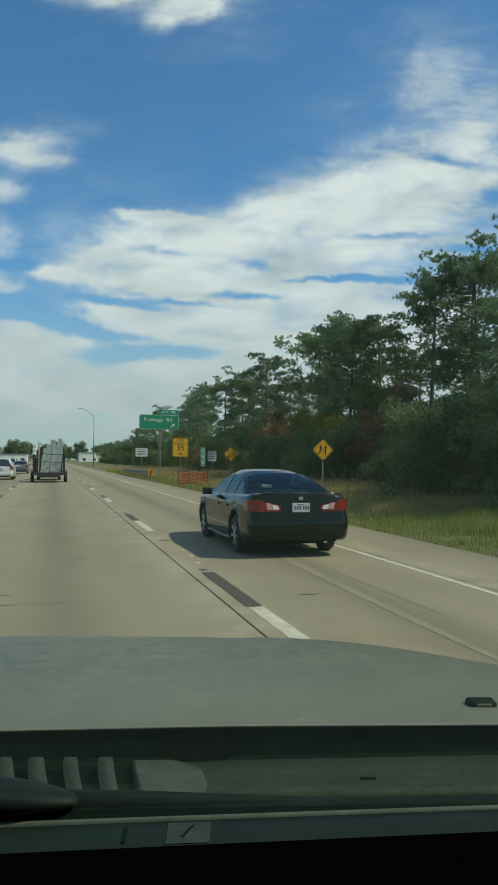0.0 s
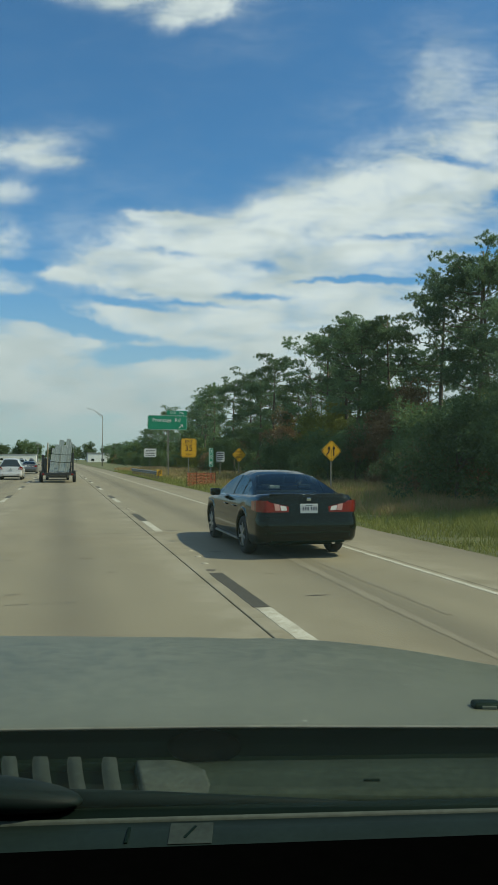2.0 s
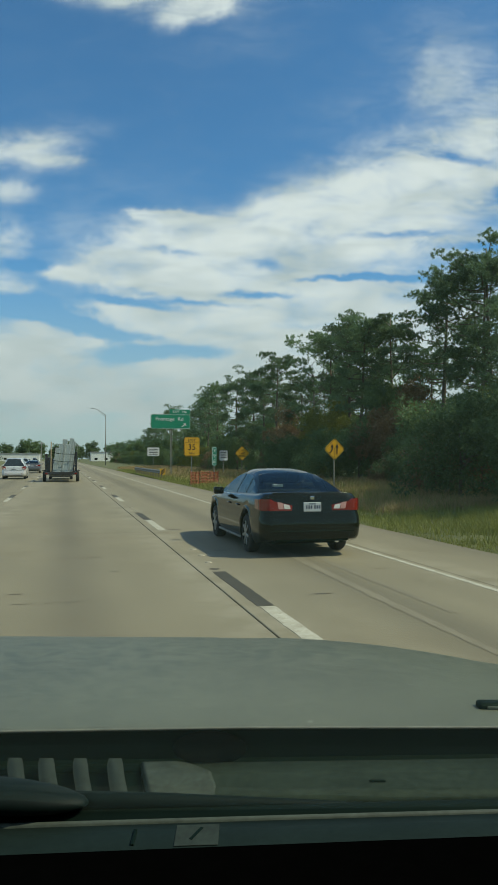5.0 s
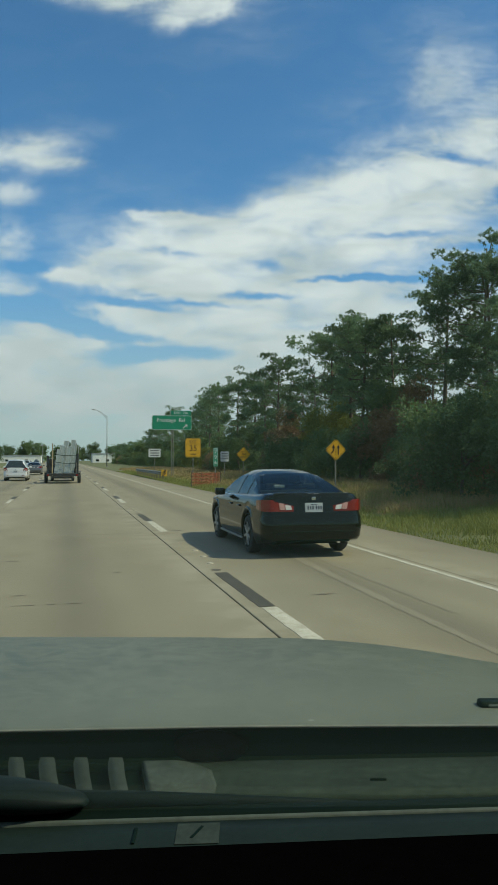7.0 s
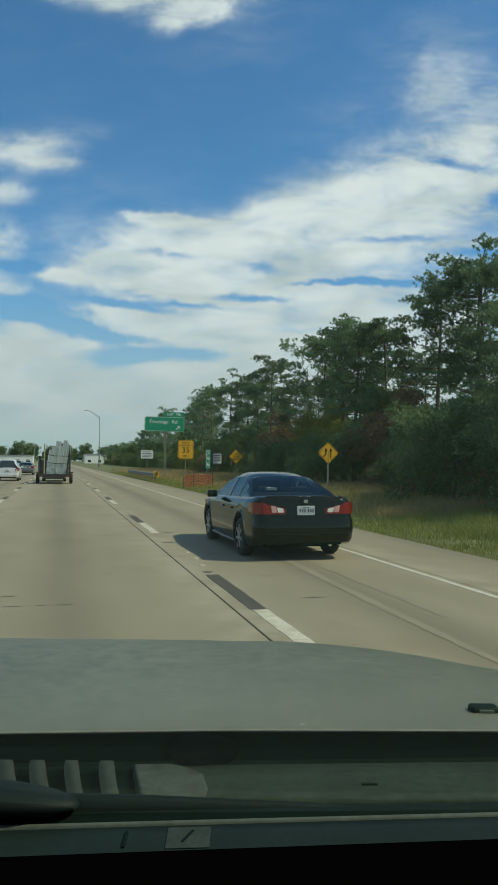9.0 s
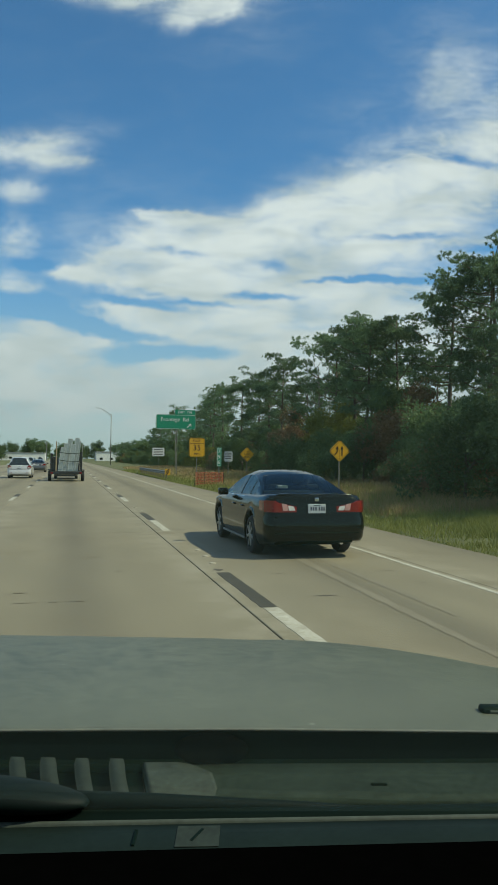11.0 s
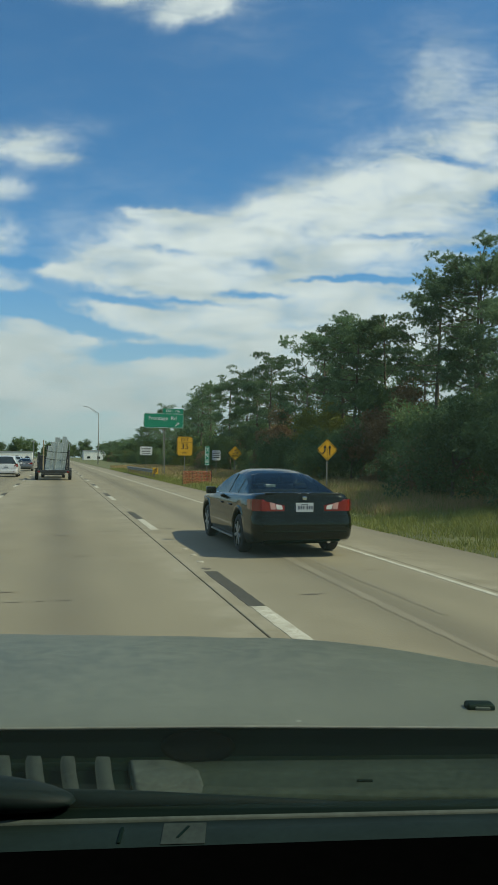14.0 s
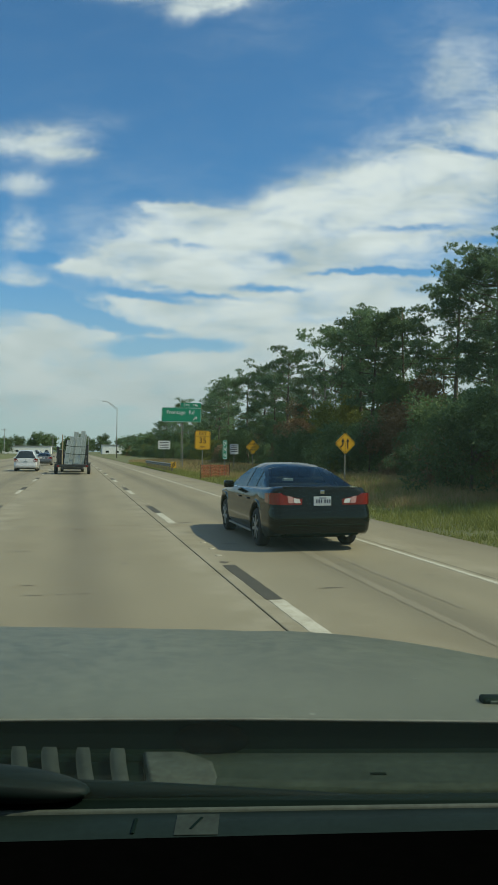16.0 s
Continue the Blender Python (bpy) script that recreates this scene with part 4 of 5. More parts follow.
def wheel(parent, x, y, r, side, w=0.21):
    """Tyre, rim with spokes and hub; side is +1 for the outer face towards +x."""
    ob = part("wheel", lathe_bm([(r * 0.66, -w * 0.42), (r * 0.72, -w / 2), (r * 0.93, -w * 0.48), (r, -w * 0.34), (r, w * 0.34), (r * 0.93, w * 0.48), (r * 0.72, w / 2), (r * 0.66, w * 0.42)], 30), "rubber", parent, "black rubber tyre", True)
    ob.location = (x, y, r)
    rim = part("rim", lathe_bm([(r * 0.30, side * w * 0.30), (r * 0.62, side * w * 0.36), (r * 0.70, side * w * 0.50), (r * 0.66, side * w * 0.52), (r * 0.60, side * w * 0.36)], 26), "black_plastic", ob)
    bm = bmesh.new()
    for k in range(7):
        q = bmesh.ops.create_cube(bm, size=1.0)
        m = Matrix.Rotation(k * math.pi / 3.5, 4, "X") @ Matrix.Translation((side * w * 0.47, 0, r * 0.37)) @ Matrix.Diagonal((0.03, r * 0.15, r * 0.56, 1))
        bmesh.ops.transform(bm, verts=q["verts"], matrix=m)
    bmesh.ops.bevel(bm, geom=bm.edges[:], offset=0.006, segments=1, affect="EDGES")
    part("spokes", bm, "alloy", ob, "silver alloy spokes")
    part("hub", lathe_bm([(r * 0.16, side * w * 0.3), (r * 0.16, side * w * 0.53), (r * 0.1, side * w * 0.56)], 16), "alloy", ob)
    return ob


def car(name, label, pos, spec, paint, group=""):
    """A car standing on the road at its rear bumper, heading along +y."""
    L, W, belt = spec["length"], spec["width"] / 2, spec["belt"]
    r, axles, roof, deck = spec["wheel"], spec["axles"], spec["roof"], spec["deck"]
    ob = base(name, pose(*pos), label, "car", group)

    def half(y):
        f = max(0.0, 1 - (L - y) / 0.7)
        c = 0.20                                   # plan radius of the rear corners
        k = c - math.sqrt(max(0.0, c * c - (c - min(y, c)) ** 2))
        return W * (1 - 0.22 * f * f) - k - 0.045 * max(0.0, 1 - y / 0.9) ** 2

    def shift(y, z):
        back = lerp_table(z, spec["tail"])
        nose = lerp_table(z, [(0.2, -0.14), (0.4, 0.0), (0.62, -0.02), (0.85, -0.22), (1.1, -0.35)])
        return y + back * max(0.0, 1 - y / 0.7) + nose * max(0.0, 1 - (L - y) / 0.8)

    def sill(y):
        z = 0.20 + 0.10 * max(0, 1 - y / 0.5) + 0.04 * max(0, 1 - (L - y) / 0.5)
        for a in axles:
            q = (r + 0.055) ** 2 - (y - a) ** 2
            if q > 0:
                z = max(z, r + math.sqrt(q))
        return z

    def section(y):
        w, zb, zt = half(y), sill(y), lerp_table(y, deck)
        zs = min(belt, zt - 0.035)
        pts = [(0, zb), (w * 0.80, zb), (w * 0.955, zb + 0.015), (w * 0.985, max(zb + 0.05, 0.36)), (w, max(zb + 0.08, 0.52)), (w * 0.992, max(zb + 0.10, 0.66)), (w * 0.975, max(zb + 0.11, 0.78)), (w * 0.985, max(zb + 0.12, 0.83)), (w * 0.95, zs),
               (w * 0.88, zt - 0.012), (w * 0.5, zt + 0.012), (0, zt + 0.02)]
        return [(x, shift(y, z), z) for x, z in pts]

    ys = sorted(set([0.0, 0.004, 0.014, 0.03] + [round(v, 3) for v in np.linspace(0.05, L, int(L / 0.05))]))
    bm = bmesh.new()
    rings = []
    for y in ys:
        s = section(y)
        full = s + [(-x, yy, z) for x, yy, z in s[::-1] if x > 0]
        rings.append([bm.verts.new(p) for p in full])
    n = len(rings[0])
    for a, b in zip(rings, rings[1:]):
        for k in range(n):
            bm.faces.new((a[k], b[k], b[(k + 1) % n], a[(k + 1) % n]))
    h = 12
    for ring in (rings[0], rings[-1]):
        right, left = ring[:h], [ring[0]] + ring[h:][::-1] + [ring[h - 1]]
        for k in range(h - 1):
            quad = [right[k], right[k + 1], left[k + 1], left[k]]
            bm.faces.new(list(dict.fromkeys(quad)))
    bmesh.ops.recalc_face_normals(bm, faces=bm.faces[:])
    body = part("body", bm, paint, ob, smooth=True)
    # dark underbody that closes the wheel wells
    part("underbody", box_bm([(-W * 0.72, 0.25, 0.22, W * 0.72, L - 0.3, 0.70)], 0.03), "black_plastic", ob)

    # the cabin: roof, pillars and panes cut from one curved shell
    g0, g1 = roof[0][0], roof[-1][0]
    gy = np.linspace(g0, g1, 46)
    shell = []
    for y in gy:
        zr = lerp_table(y, roof)
        zb = min(belt - 0.02, zr - 0.02)
        k = max(0.0, min(1.0, (zr - zb) / 0.5))
        wb = W * 0.90
        ww = wb - spec.get("lean_in", 0.245) * W / 0.92 * k
        row = [(wb, zb), (wb - (wb - ww) * 0.40, zb + (zr - zb) * 0.40), (ww + 0.03, zb + (zr - zb) * 0.80), (ww - 0.06 * k, zr - 0.045 * k), (ww * 0.70, zr - 0.010), (ww * 0.35, zr + 0.004), (0, zr + 0.006)]
        shell.append(row + [(-x, z) for x, z in row[-2::-1]])
    kinds = {}
    wins = spec["windows"]
    m = len(shell[0])
    for i in range(len(gy) - 1):
        y = (gy[i] + gy[i + 1]) / 2
        for k in range(m - 1):
            side = k in (0, 1) or k in (m - 3, m - 2)
            rail = k in (2, m - 4)
            if side:
                which = next((j for j, (a, b) in enumerate(wins) if a < y < b), None)
                key = ("side_window", which, k < m / 2) if which is not None else (("pillar", round(y), k < m / 2) if wins[0][0] < y < wins[-1][1] else "roof")
            elif rail:
                key = "roof"
            else:
                key = "rear_window" if y < spec["glass"][0] else "windshield" if y > spec["glass"][1] else "roof"
                if key == "windshield" and spec.get("open_front"):
                    continue
            kinds.setdefault(key, []).append((i, k))
    for key, cells in kinds.items():
        nm = key if isinstance(key, str) else key[0]
        b2, memo = bmesh.new(), {}

        def vert(i, k):
            if (i, k) not in memo:
                x, z = shell[i][k]
                memo[(i, k)] = b2.verts.new((x, gy[i], z))
            return memo[(i, k)]
        for i, k in cells:
            b2.faces.new((vert(i, k), vert(i, k + 1), vert(i + 1, k + 1), vert(i + 1, k)))
        bmesh.ops.recalc_face_normals(b2, faces=b2.faces[:])
        if nm != "roof":
            for f in b2.faces:
                f.smooth = True
        part(nm, b2, {"roof": paint, "pillar": "black_plastic"}.get(nm, spec.get("pane", "car_glass")), ob, "" if nm in ("roof", "pillar") else "dark tinted glass", True)
    for sx in (1, -1):
        for a in axles:
            wheel(ob, sx * (W - 0.125), a, r, sx)
        # mirror with its stalk
        y = wins[-1][1] - 0.18
        part("mirror", box_bm([(min(sx * W, sx * (W + 0.2)), y - 0.05, belt - 0.03, max(sx * W, sx * (W + 0.2)), y + 0.07, belt + 0.11)], 0.03, 3), paint, ob, smooth=True)
        part("window_trim", tube_bm([(sx * W * 0.935, wins[0][0] - 0.05, belt - 0.002), (sx * W * 0.94, (wins[0][0] + wins[-1][1]) / 2, belt - 0.004), (sx * W * 0.935, wins[-1][1], belt - 0.004)], [0.010] * 3, 6), "chrome", ob, "thin chrome strip")
        for a, b in wins[-2:]:
            part("door_handle", box_bm([(min(sx * W * 0.965, sx * (W + 0.012)), a + 0.06, 0.80, max(sx * W * 0.965, sx * (W + 0.012)), a + 0.28, 0.83)], 0.01, 2), paint, ob, smooth=True)
        part("sill_trim", box_bm([(min(sx * W * 0.93, sx * W * 0.985), axles[0] + r + 0.1, 0.21, max(sx * W * 0.93, sx * W * 0.985), axles[1] - r - 0.1, 0.25)], 0.008), "galv", ob)
        # tail lamp that wraps round the corner
        z0, z1 = spec["lamp"]
        y0 = lerp_table((z0 + z1) / 2, spec["tail"]) - 0.014
        xi = spec["lamp_in"]
        plan = [(xi + (half(0.0) - xi) * t, y0) for t in (0.0, 0.5, 1.0)] + [(half(v) * 0.992 + 0.008, v + y0 * (1 - v)) for v in (0.008, 0.022, 0.05, 0.09, 0.14, 0.2, 0.3, 0.38)]
        b3, prev = bmesh.new(), None
        for j, (x, y) in enumerate(plan):
            f = j / (len(plan) - 1)
            lo, hi = z0 + 0.08 * max(0, f - 0.6), z1 - 0.34 * max(0, 0.30 - f) - 0.05 * max(0, f - 0.7)
            cur = [b3.verts.new((sx * x, y, lo)), b3.verts.new((sx * x, y, hi)), b3.verts.new((sx * (x - 0.04), y + 0.04, hi)), b3.verts.new((sx * (x - 0.04), y + 0.04, lo))]
            if prev:
                for k in range(4):
                    b3.faces.new((prev[k], cur[k], cur[(k + 1) % 4], prev[(k + 1) % 4]))
            else:
                b3.faces.new(cur)
            prev = cur
        b3.faces.new(prev)
        bmesh.ops.recalc_face_normals(b3, faces=b3.faces[:])
        lamp = part("tail_light", b3, "tail_red", ob, "red tail light lens")
        for nm, x0, x1, low, top, mat, words in (("signal_lens", xi + 0.165, xi + 0.255, 0.03, 0.15, "tail_pale", "pale red signal lens"), ("reversing_lens", xi + 0.045, xi + 0.15, 0.03, 0.115, "tail_clear", "clear reversing lens")):
            b4 = bmesh.new()
            slant = 0.022
            front = [b4.verts.new((sx * x, y0 - 0.006, z0 + z)) for x, z in ((x0 - slant, low), (x1 - slant, low), (x1, top), (x0, top - 0.018))]
            back = [b4.verts.new((v.co.x, y0 + 0.02, v.co.z)) for v in front]
            b4.faces.new(front)
            for j in range(4):
                b4.faces.new((front[j], front[(j + 1) % 4], back[(j + 1) % 4], back[j]))
            bmesh.ops.recalc_face_normals(b4, faces=b4.faces[:])
            part(nm, b4, mat, lamp, words)
    yb = lerp_table(spec["plate_z"], spec["tail"])
    plate = part("number_plate", box_bm([(-0.155, yb - 0.022, spec["plate_z"] - 0.078, 0.155, yb + 0.01, spec["plate_z"] + 0.078)], 0.006), "plate_white", ob, "white number plate")
    for k in range(6):
        x = -0.115 + k * 0.042 + (0.02 if k > 2 else 0)
        part("bar", box_bm([(x, yb - 0.025, spec["plate_z"] - 0.03, x + 0.024, yb - 0.02, spec["plate_z"] + 0.03)]), "ink", plate)
    part("bar", box_bm([(-0.06, yb - 0.025, spec["plate_z"] + 0.048, 0.06, yb - 0.02, spec["plate_z"] + 0.062)]), "ink", plate)
    zb = spec["bumper_z"]
    ybz = lerp_table(zb, spec["tail"])
    part("valance", box_bm([(-W * 0.70, lerp_table(0.3, spec["tail"]) - 0.006, 0.27, W * 0.70, 0.2, 0.36)], 0.02, 2), "black_plastic", ob)
    for sx in (-1, 1) if not spec.get("lip") else ():
        part("reflector", box_bm([(sx * W * 0.62 - 0.07, lerp_table(0.46, spec["tail"]) - 0.012, 0.44, sx * W * 0.62 + 0.07, 0.05, 0.465)], 0.004), "tail_red", ob)
    part("bumper_gap", box_bm([(-W * 0.80, lerp_table(0.71, spec["tail"]) - 0.006, 0.704, W * 0.80, 0.2, 0.712)]), "black_plastic", ob)
    part("badge", box_bm([(-0.04, yb - 0.014, spec["plate_z"] + 0.125, 0.04, yb + 0.02, spec["plate_z"] + 0.185)], 0.012, 2), "chrome", ob, "small chrome badge")
    if spec.get("lip"):
        ylip = deck[0][0]
        part("spoiler_lip", box_bm([(-W * 0.72, ylip + 0.13, deck[0][1] - 0.005, W * 0.72, ylip + 0.24, deck[0][1] + 0.03)], 0.012, 2), paint, ob, smooth=True)
        part("exhaust", tube_bm([(W * 0.5, 0.12, 0.27), (W * 0.5, 0.4, 0.28)], [0.035, 0.035], 12), "chrome", ob)
        part("bumper_strip", box_bm([(-W * 0.80, lerp_table(0.45, spec["tail"]) - 0.010, 0.445, W * 0.80, 0.05, 0.457)], 0.004), "black_plastic", ob, "thin dark strip")
        part("brake_light", box_bm([(-0.10, ylip + 0.118, deck[0][1] + 0.002, 0.10, ylip + 0.135, deck[0][1] + 0.020)], 0.003), "tail_clear", ob, "pale high brake light")
        # seats seen through the glass
        for x, y, wd, top, nm in ((-0.38, 2.35, 0.46, 1.17, "front_seat"), (0.38, 2.35, 0.46, 1.17, "front_seat"), (0.0, 1.42, 1.22, 1.10, "rear_seat")):
            seat = part(nm, box_bm([(x - wd / 2, y - 0.07, 0.98, x + wd / 2, y + 0.07, top)], 0.04, 3), "seat_cloth", ob, "dark seat back", True)
            for hx in ((x,) if nm == "front_seat" else (-0.36, 0.36)):
                part("headrest", box_bm([(hx - 0.12, y - 0.05, top + 0.03, hx + 0.12, y + 0.05, top + (0.19 if nm == "front_seat" else 0.12))], 0.035, 3), "seat_cloth", seat, smooth=True)
                part("headrest_post", box_bm([(hx - 0.04, y - 0.008, top - 0.01, hx + 0.04, y + 0.008, top + 0.04)]), "black_plastic", seat)
        part("paper", box_bm([(-0.42, 0.98, 1.155, -0.24, 1.10, 1.205)], 0.004), "sign_white", ob, "white paper behind the rear window")
    return ob


SEDAN = dict(length=4.84, width=1.86, belt=0.985, wheel=0.335, axles=(1.06, 3.82),
             deck=[(0.0, 1.065), (0.35, 1.085), (0.8, 1.06), (3.2, 1.0), (4.2, 0.90), (4.84, 0.80)],
             roof=[(0.66, 1.06), (0.95, 1.19), (1.25, 1.315), (1.5, 1.40), (1.75, 1.45), (2.0, 1.475), (2.3, 1.48), (2.55, 1.455), (2.75, 1.40), (3.0, 1.28), (3.45, 1.0)],
             windows=[(1.16, 1.46), (1.53, 2.16), (2.23, 3.05)], glass=(1.52, 2.55), lamp=(0.79, 0.985), lamp_in=0.36, plate_z=0.85, bumper_z=0.50, lip=True, lean_in=0.25, pane="clear_car_glass",
             tail=[(0.2, 0.14), (0.34, 0.03), (0.5, 0.0), (0.68, 0.012), (0.73, 0.06), (0.95, 0.085), (1.05, 0.10), (1.2, 0.16)])
SUV = dict(length=4.7, width=1.88, belt=1.05, wheel=0.36, axles=(0.95, 3.65),
           deck=[(0.0, 1.05), (0.5, 1.08), (3.3, 1.10), (4.2, 1.0), (4.7, 0.88)],
           roof=[(0.06, 1.06), (0.22, 1.38), (0.34, 1.60), (0.55, 1.68), (1.5, 1.72), (2.4, 1.70), (2.8, 1.58), (3.4, 1.1)],
           windows=[(0.62, 1.1), (1.17, 1.9), (1.97, 2.85)], glass=(0.42, 2.55), lamp=(0.80, 1.04), lamp_in=0.62, plate_z=0.78, bumper_z=0.52,
           tail=[(0.2, 0.12), (0.34, 0.02), (0.6, 0.0), (0.66, 0.05), (1.05, 0.06), (1.2, 0.08)])
car("sedan", "glossy black four-door sedan with a red tail light each side", (4.08, 11.75, 0), SEDAN, "paint_black")
car("suv", "white sport utility car in the next lane ahead", (-3.85, 61.5, 0), SUV, "paint_white")
car("hatchback", "dark grey car further along the next lane", (-3.5, 88, 0), SEDAN, "paint_grey")
car("pickup_truck", "dark tow vehicle in front of the flatbed trailer", (-0.2, 60.2, 0), SUV, "paint_grey")
for _i, (_x, _y, _p) in enumerate([(-7.4, 150, "paint_white"), (-3.7, 190, "paint_white"), (-8.4, 230, "paint_grey"), (-11.8, 260, "paint_white")]):
    car("far_car", ("white" if _p == "paint_white" else "grey") + " car far ahead on the highway", (_x, _y, 0), SUV, _p, "far traffic")


def trailer(x, y):
    """A flatbed trailer that carries glazing units on edge in a rack, strapped down."""
    ob = base("utility_trailer", pose(x, y, 0), "dark steel flatbed trailer with a rack, on two visible tyres", "trailer")
    part("deck", box_bm([(-1.05, 0, 0.62, 1.05, 4.6, 0.72)], 0.01), "dark_steel", ob)
    part("rear_beam", box_bm([(-1.15, -0.06, 0.52, 1.15, 0.05, 0.70)], 0.015), "dark_steel", ob)
    part("bumper_bar", box_bm([(-0.75, -0.02, 0.36, 0.75, 0.06, 0.44)], 0.01), "dark_steel", ob)
    for sx in (-1, 1):
        part("hanger", box_bm([(sx * 0.6 - 0.03, 0, 0.40, sx * 0.6 + 0.03, 0.06, 0.56)], 0.005), "dark_steel", ob)
        for yy in (1.3, 2.2):
            wheel(ob, sx * 1.17, yy, 0.37, sx, 0.22)
        part("mudguard", box_bm([(sx * 1.17 - 0.15, 0.85, 0.78, sx * 1.17 + 0.15, 2.65, 0.84)], 0.02), "dark_steel", ob)
        part("tail_light", box_bm([(sx * 1.0 - 0.08, -0.08, 0.55, sx * 1.0 + 0.08, -0.055, 0.66)], 0.008), "tail_red", ob, "red tail light")
        for yy in (0.1, 2.4, 4.4):
            part("post", box_bm([(sx * 1.06 - 0.045, yy, 0.70, sx * 1.06 + 0.045, yy + 0.09, 2.15 if sx > 0 else 2.0)], 0.006), "dark_steel", ob)
        part("side_rail", box_bm([(sx * 1.06 - 0.03, 0.1, 1.2, sx * 1.06 + 0.03, 4.5, 1.28)], 0.005), "dark_steel", ob)
    part("pole", tube_bm([(-0.72, 0.1, 0.7), (-0.70, 0.1, 2.85)], [0.045, 0.04], 8), "tan_wood", ob, "pale wooden pole")
    part("toolbox", box_bm([(-1.0, 0.3, 0.72, -0.58, 1.4, 1.75)], 0.03), "dark_steel", ob)
    part("rack", box_bm([(-0.5, 2.0, 0.72, 0.95, 2.08, 2.5), (-0.5, 1.2, 0.72, -0.42, 2.0, 0.8), (0.87, 1.2, 0.72, 0.95, 2.0, 0.8)], 0.006), "dark_steel", ob)
    part("drawbar", tube_bm([(0, 4.5, 0.6), (0, 6.1, 0.5)], [0.06, 0.05], 8), "dark_steel", ob)
    return ob


def glazing(x, y):
    """Tall framed panes that stand on edge, leaning on the rack."""
    rows = [(-0.44, 0.32, 1.72, 0.25, 7), (-0.22, 0.36, 2.02, 0.42, 7), (0.02, 0.34, 2.36, 0.66, 6), (0.28, 0.36, 1.98, 0.34, 6), (0.45, 0.32, 2.44, 0.74, 7.5), (0.64, 0.30, 2.22, 0.92, 6)]
    for px, w, h, yy, lean in rows:
        ob = base("glazing_unit", Matrix.Translation((x + px, y + yy, 0.725)) @ pose(0, 0, 0, -4, lean, 0), "tall framed glass pane strapped upright on the trailer", "window pane", "panes on the trailer")
        part("pane", box_bm([(-w / 2 + 0.03, -0.008, 0.04, w / 2 - 0.03, 0.008, h - 0.04)]), "pane", ob, "pale reflective glass")
        for a, b, c, d in ((-w / 2, 0, -w / 2 + 0.035, h), (w / 2 - 0.035, 0, w / 2, h), (-w / 2 + 0.036, 0, w / 2 - 0.036, 0.045), (-w / 2 + 0.036, h - 0.045, w / 2 - 0.036, h)):
            part("frame_bar", box_bm([(a, -0.02, b, c, 0.02, d)], 0.004), "sash", ob)
    for z in (1.45, 2.0):
        s = part("strap", tube_bm([(x - 0.62, y + 0.10, z + 0.1), (x + 0.0, y + 0.02, z), (x + 0.95, y + 0.12, z - 0.02)], [0.022] * 3, 6), "black_plastic")
        tagged(s, "black ratchet strap round the glass panes", "strap", "straps on the trailer")


trailer(-0.17, 54.0)
glazing(-0.17, 54.0)


# ---- signs, lamp, rail ----
def post_sign(name, label, x, y, w, h, z, mat, diamond=False, posts=(0.0,), border=None, post="galv", turn=0.0):
    """A sheet sign on one or two posts, facing the traffic (-y); z is the middle of the board."""
    ob = base(name, pose(x, y, ground_z(x), 0, 0, turn), label, "road sign")
    z -= ground_z(x)
    for k, px in enumerate(posts):
        part("post", box_bm([(px - 0.03, 0.03, -0.2, px + 0.03, 0.09, z + h * 0.3)], 0.006), post, ob)
    bm = box_bm([(-w / 2, 0, -h / 2, w / 2, 0.02, h / 2)], 0.0)
    bmesh.ops.bevel(bm, geom=[e for e in bm.edges if abs((e.verts[0].co - e.verts[1].co).y) > 0.01], offset=min(w, h) * 0.07, segments=4, affect="EDGES")
    m = Matrix.Translation((0, 0, z)) @ (Matrix.Rotation(radians(45), 4, "Y") if diamond else Matrix())
    bmesh.ops.transform(bm, verts=bm.verts[:], matrix=m)
    board = part("board", bm, mat, ob)
    if border:
        t, q = 0.02, 0.03
        fr = box_bm([(-w / 2 + q, -0.004, -h / 2 + q, w / 2 - q, 0.0, -h / 2 + q + t), (-w / 2 + q, -0.004, h / 2 - q - t, w / 2 - q, 0.0, h / 2 - q),
                     (-w / 2 + q, -0.004, -h / 2 + q + t, -w / 2 + q + t, 0.0, h / 2 - q - t), (w / 2 - q - t, -0.004, -h / 2 + q + t, w / 2 - q, 0.0, h / 2 - q - t)])
        bmesh.ops.transform(fr, verts=fr.verts[:], matrix=m)
        part("border", fr, border, board)
    return ob, board, z


def ground_z(x):
    return float(np.interp(x, [7.25, 8.5, 10, 12, 15, 19], [-0.03, 0.0, 0.05, 0.12, 0.22, 0.3]))


def bars(board, rows, mat, z, y=-0.005):
    for x0, x1, zc, t in rows:
        part("bar", box_bm([(x0, y, z + zc - t / 2, x1, 0.0, z + zc + t / 2)]), mat, board)


# green exit sign with its exit tab
_, b, z = post_sign("exit_sign", "green exit direction sign with white lettering on a steel post", 9.6, 68, 3.7, 1.35, 5.15, "sign_green", posts=(0.0, 0.14), border="sign_white")
text_part("Frontage  Rd", 0.50, "sign_white", b, pose(-0.1, -0.004, z + 0.22))
part("arrow", tube_bm([(1.05, -0.01, z - 0.5), (1.4, -0.01, z - 0.2)], [0.04, 0.04], 6), "sign_white", b)
part("arrow_head", box_bm([(1.2, -0.01, z - 0.22, 1.45, -0.002, z - 0.16), (1.39, -0.01, z - 0.4, 1.45, -0.002, z - 0.225)]), "sign_white", b)
part("exit_tab", box_bm([(-0.1, 0, z + 0.69, 1.8, 0.02, z + 1.13)], 0.01), "sign_green", b, "green exit number tab")
text_part("EXIT  796", 0.32, "sign_white", b, pose(0.85, -0.004, z + 0.91))
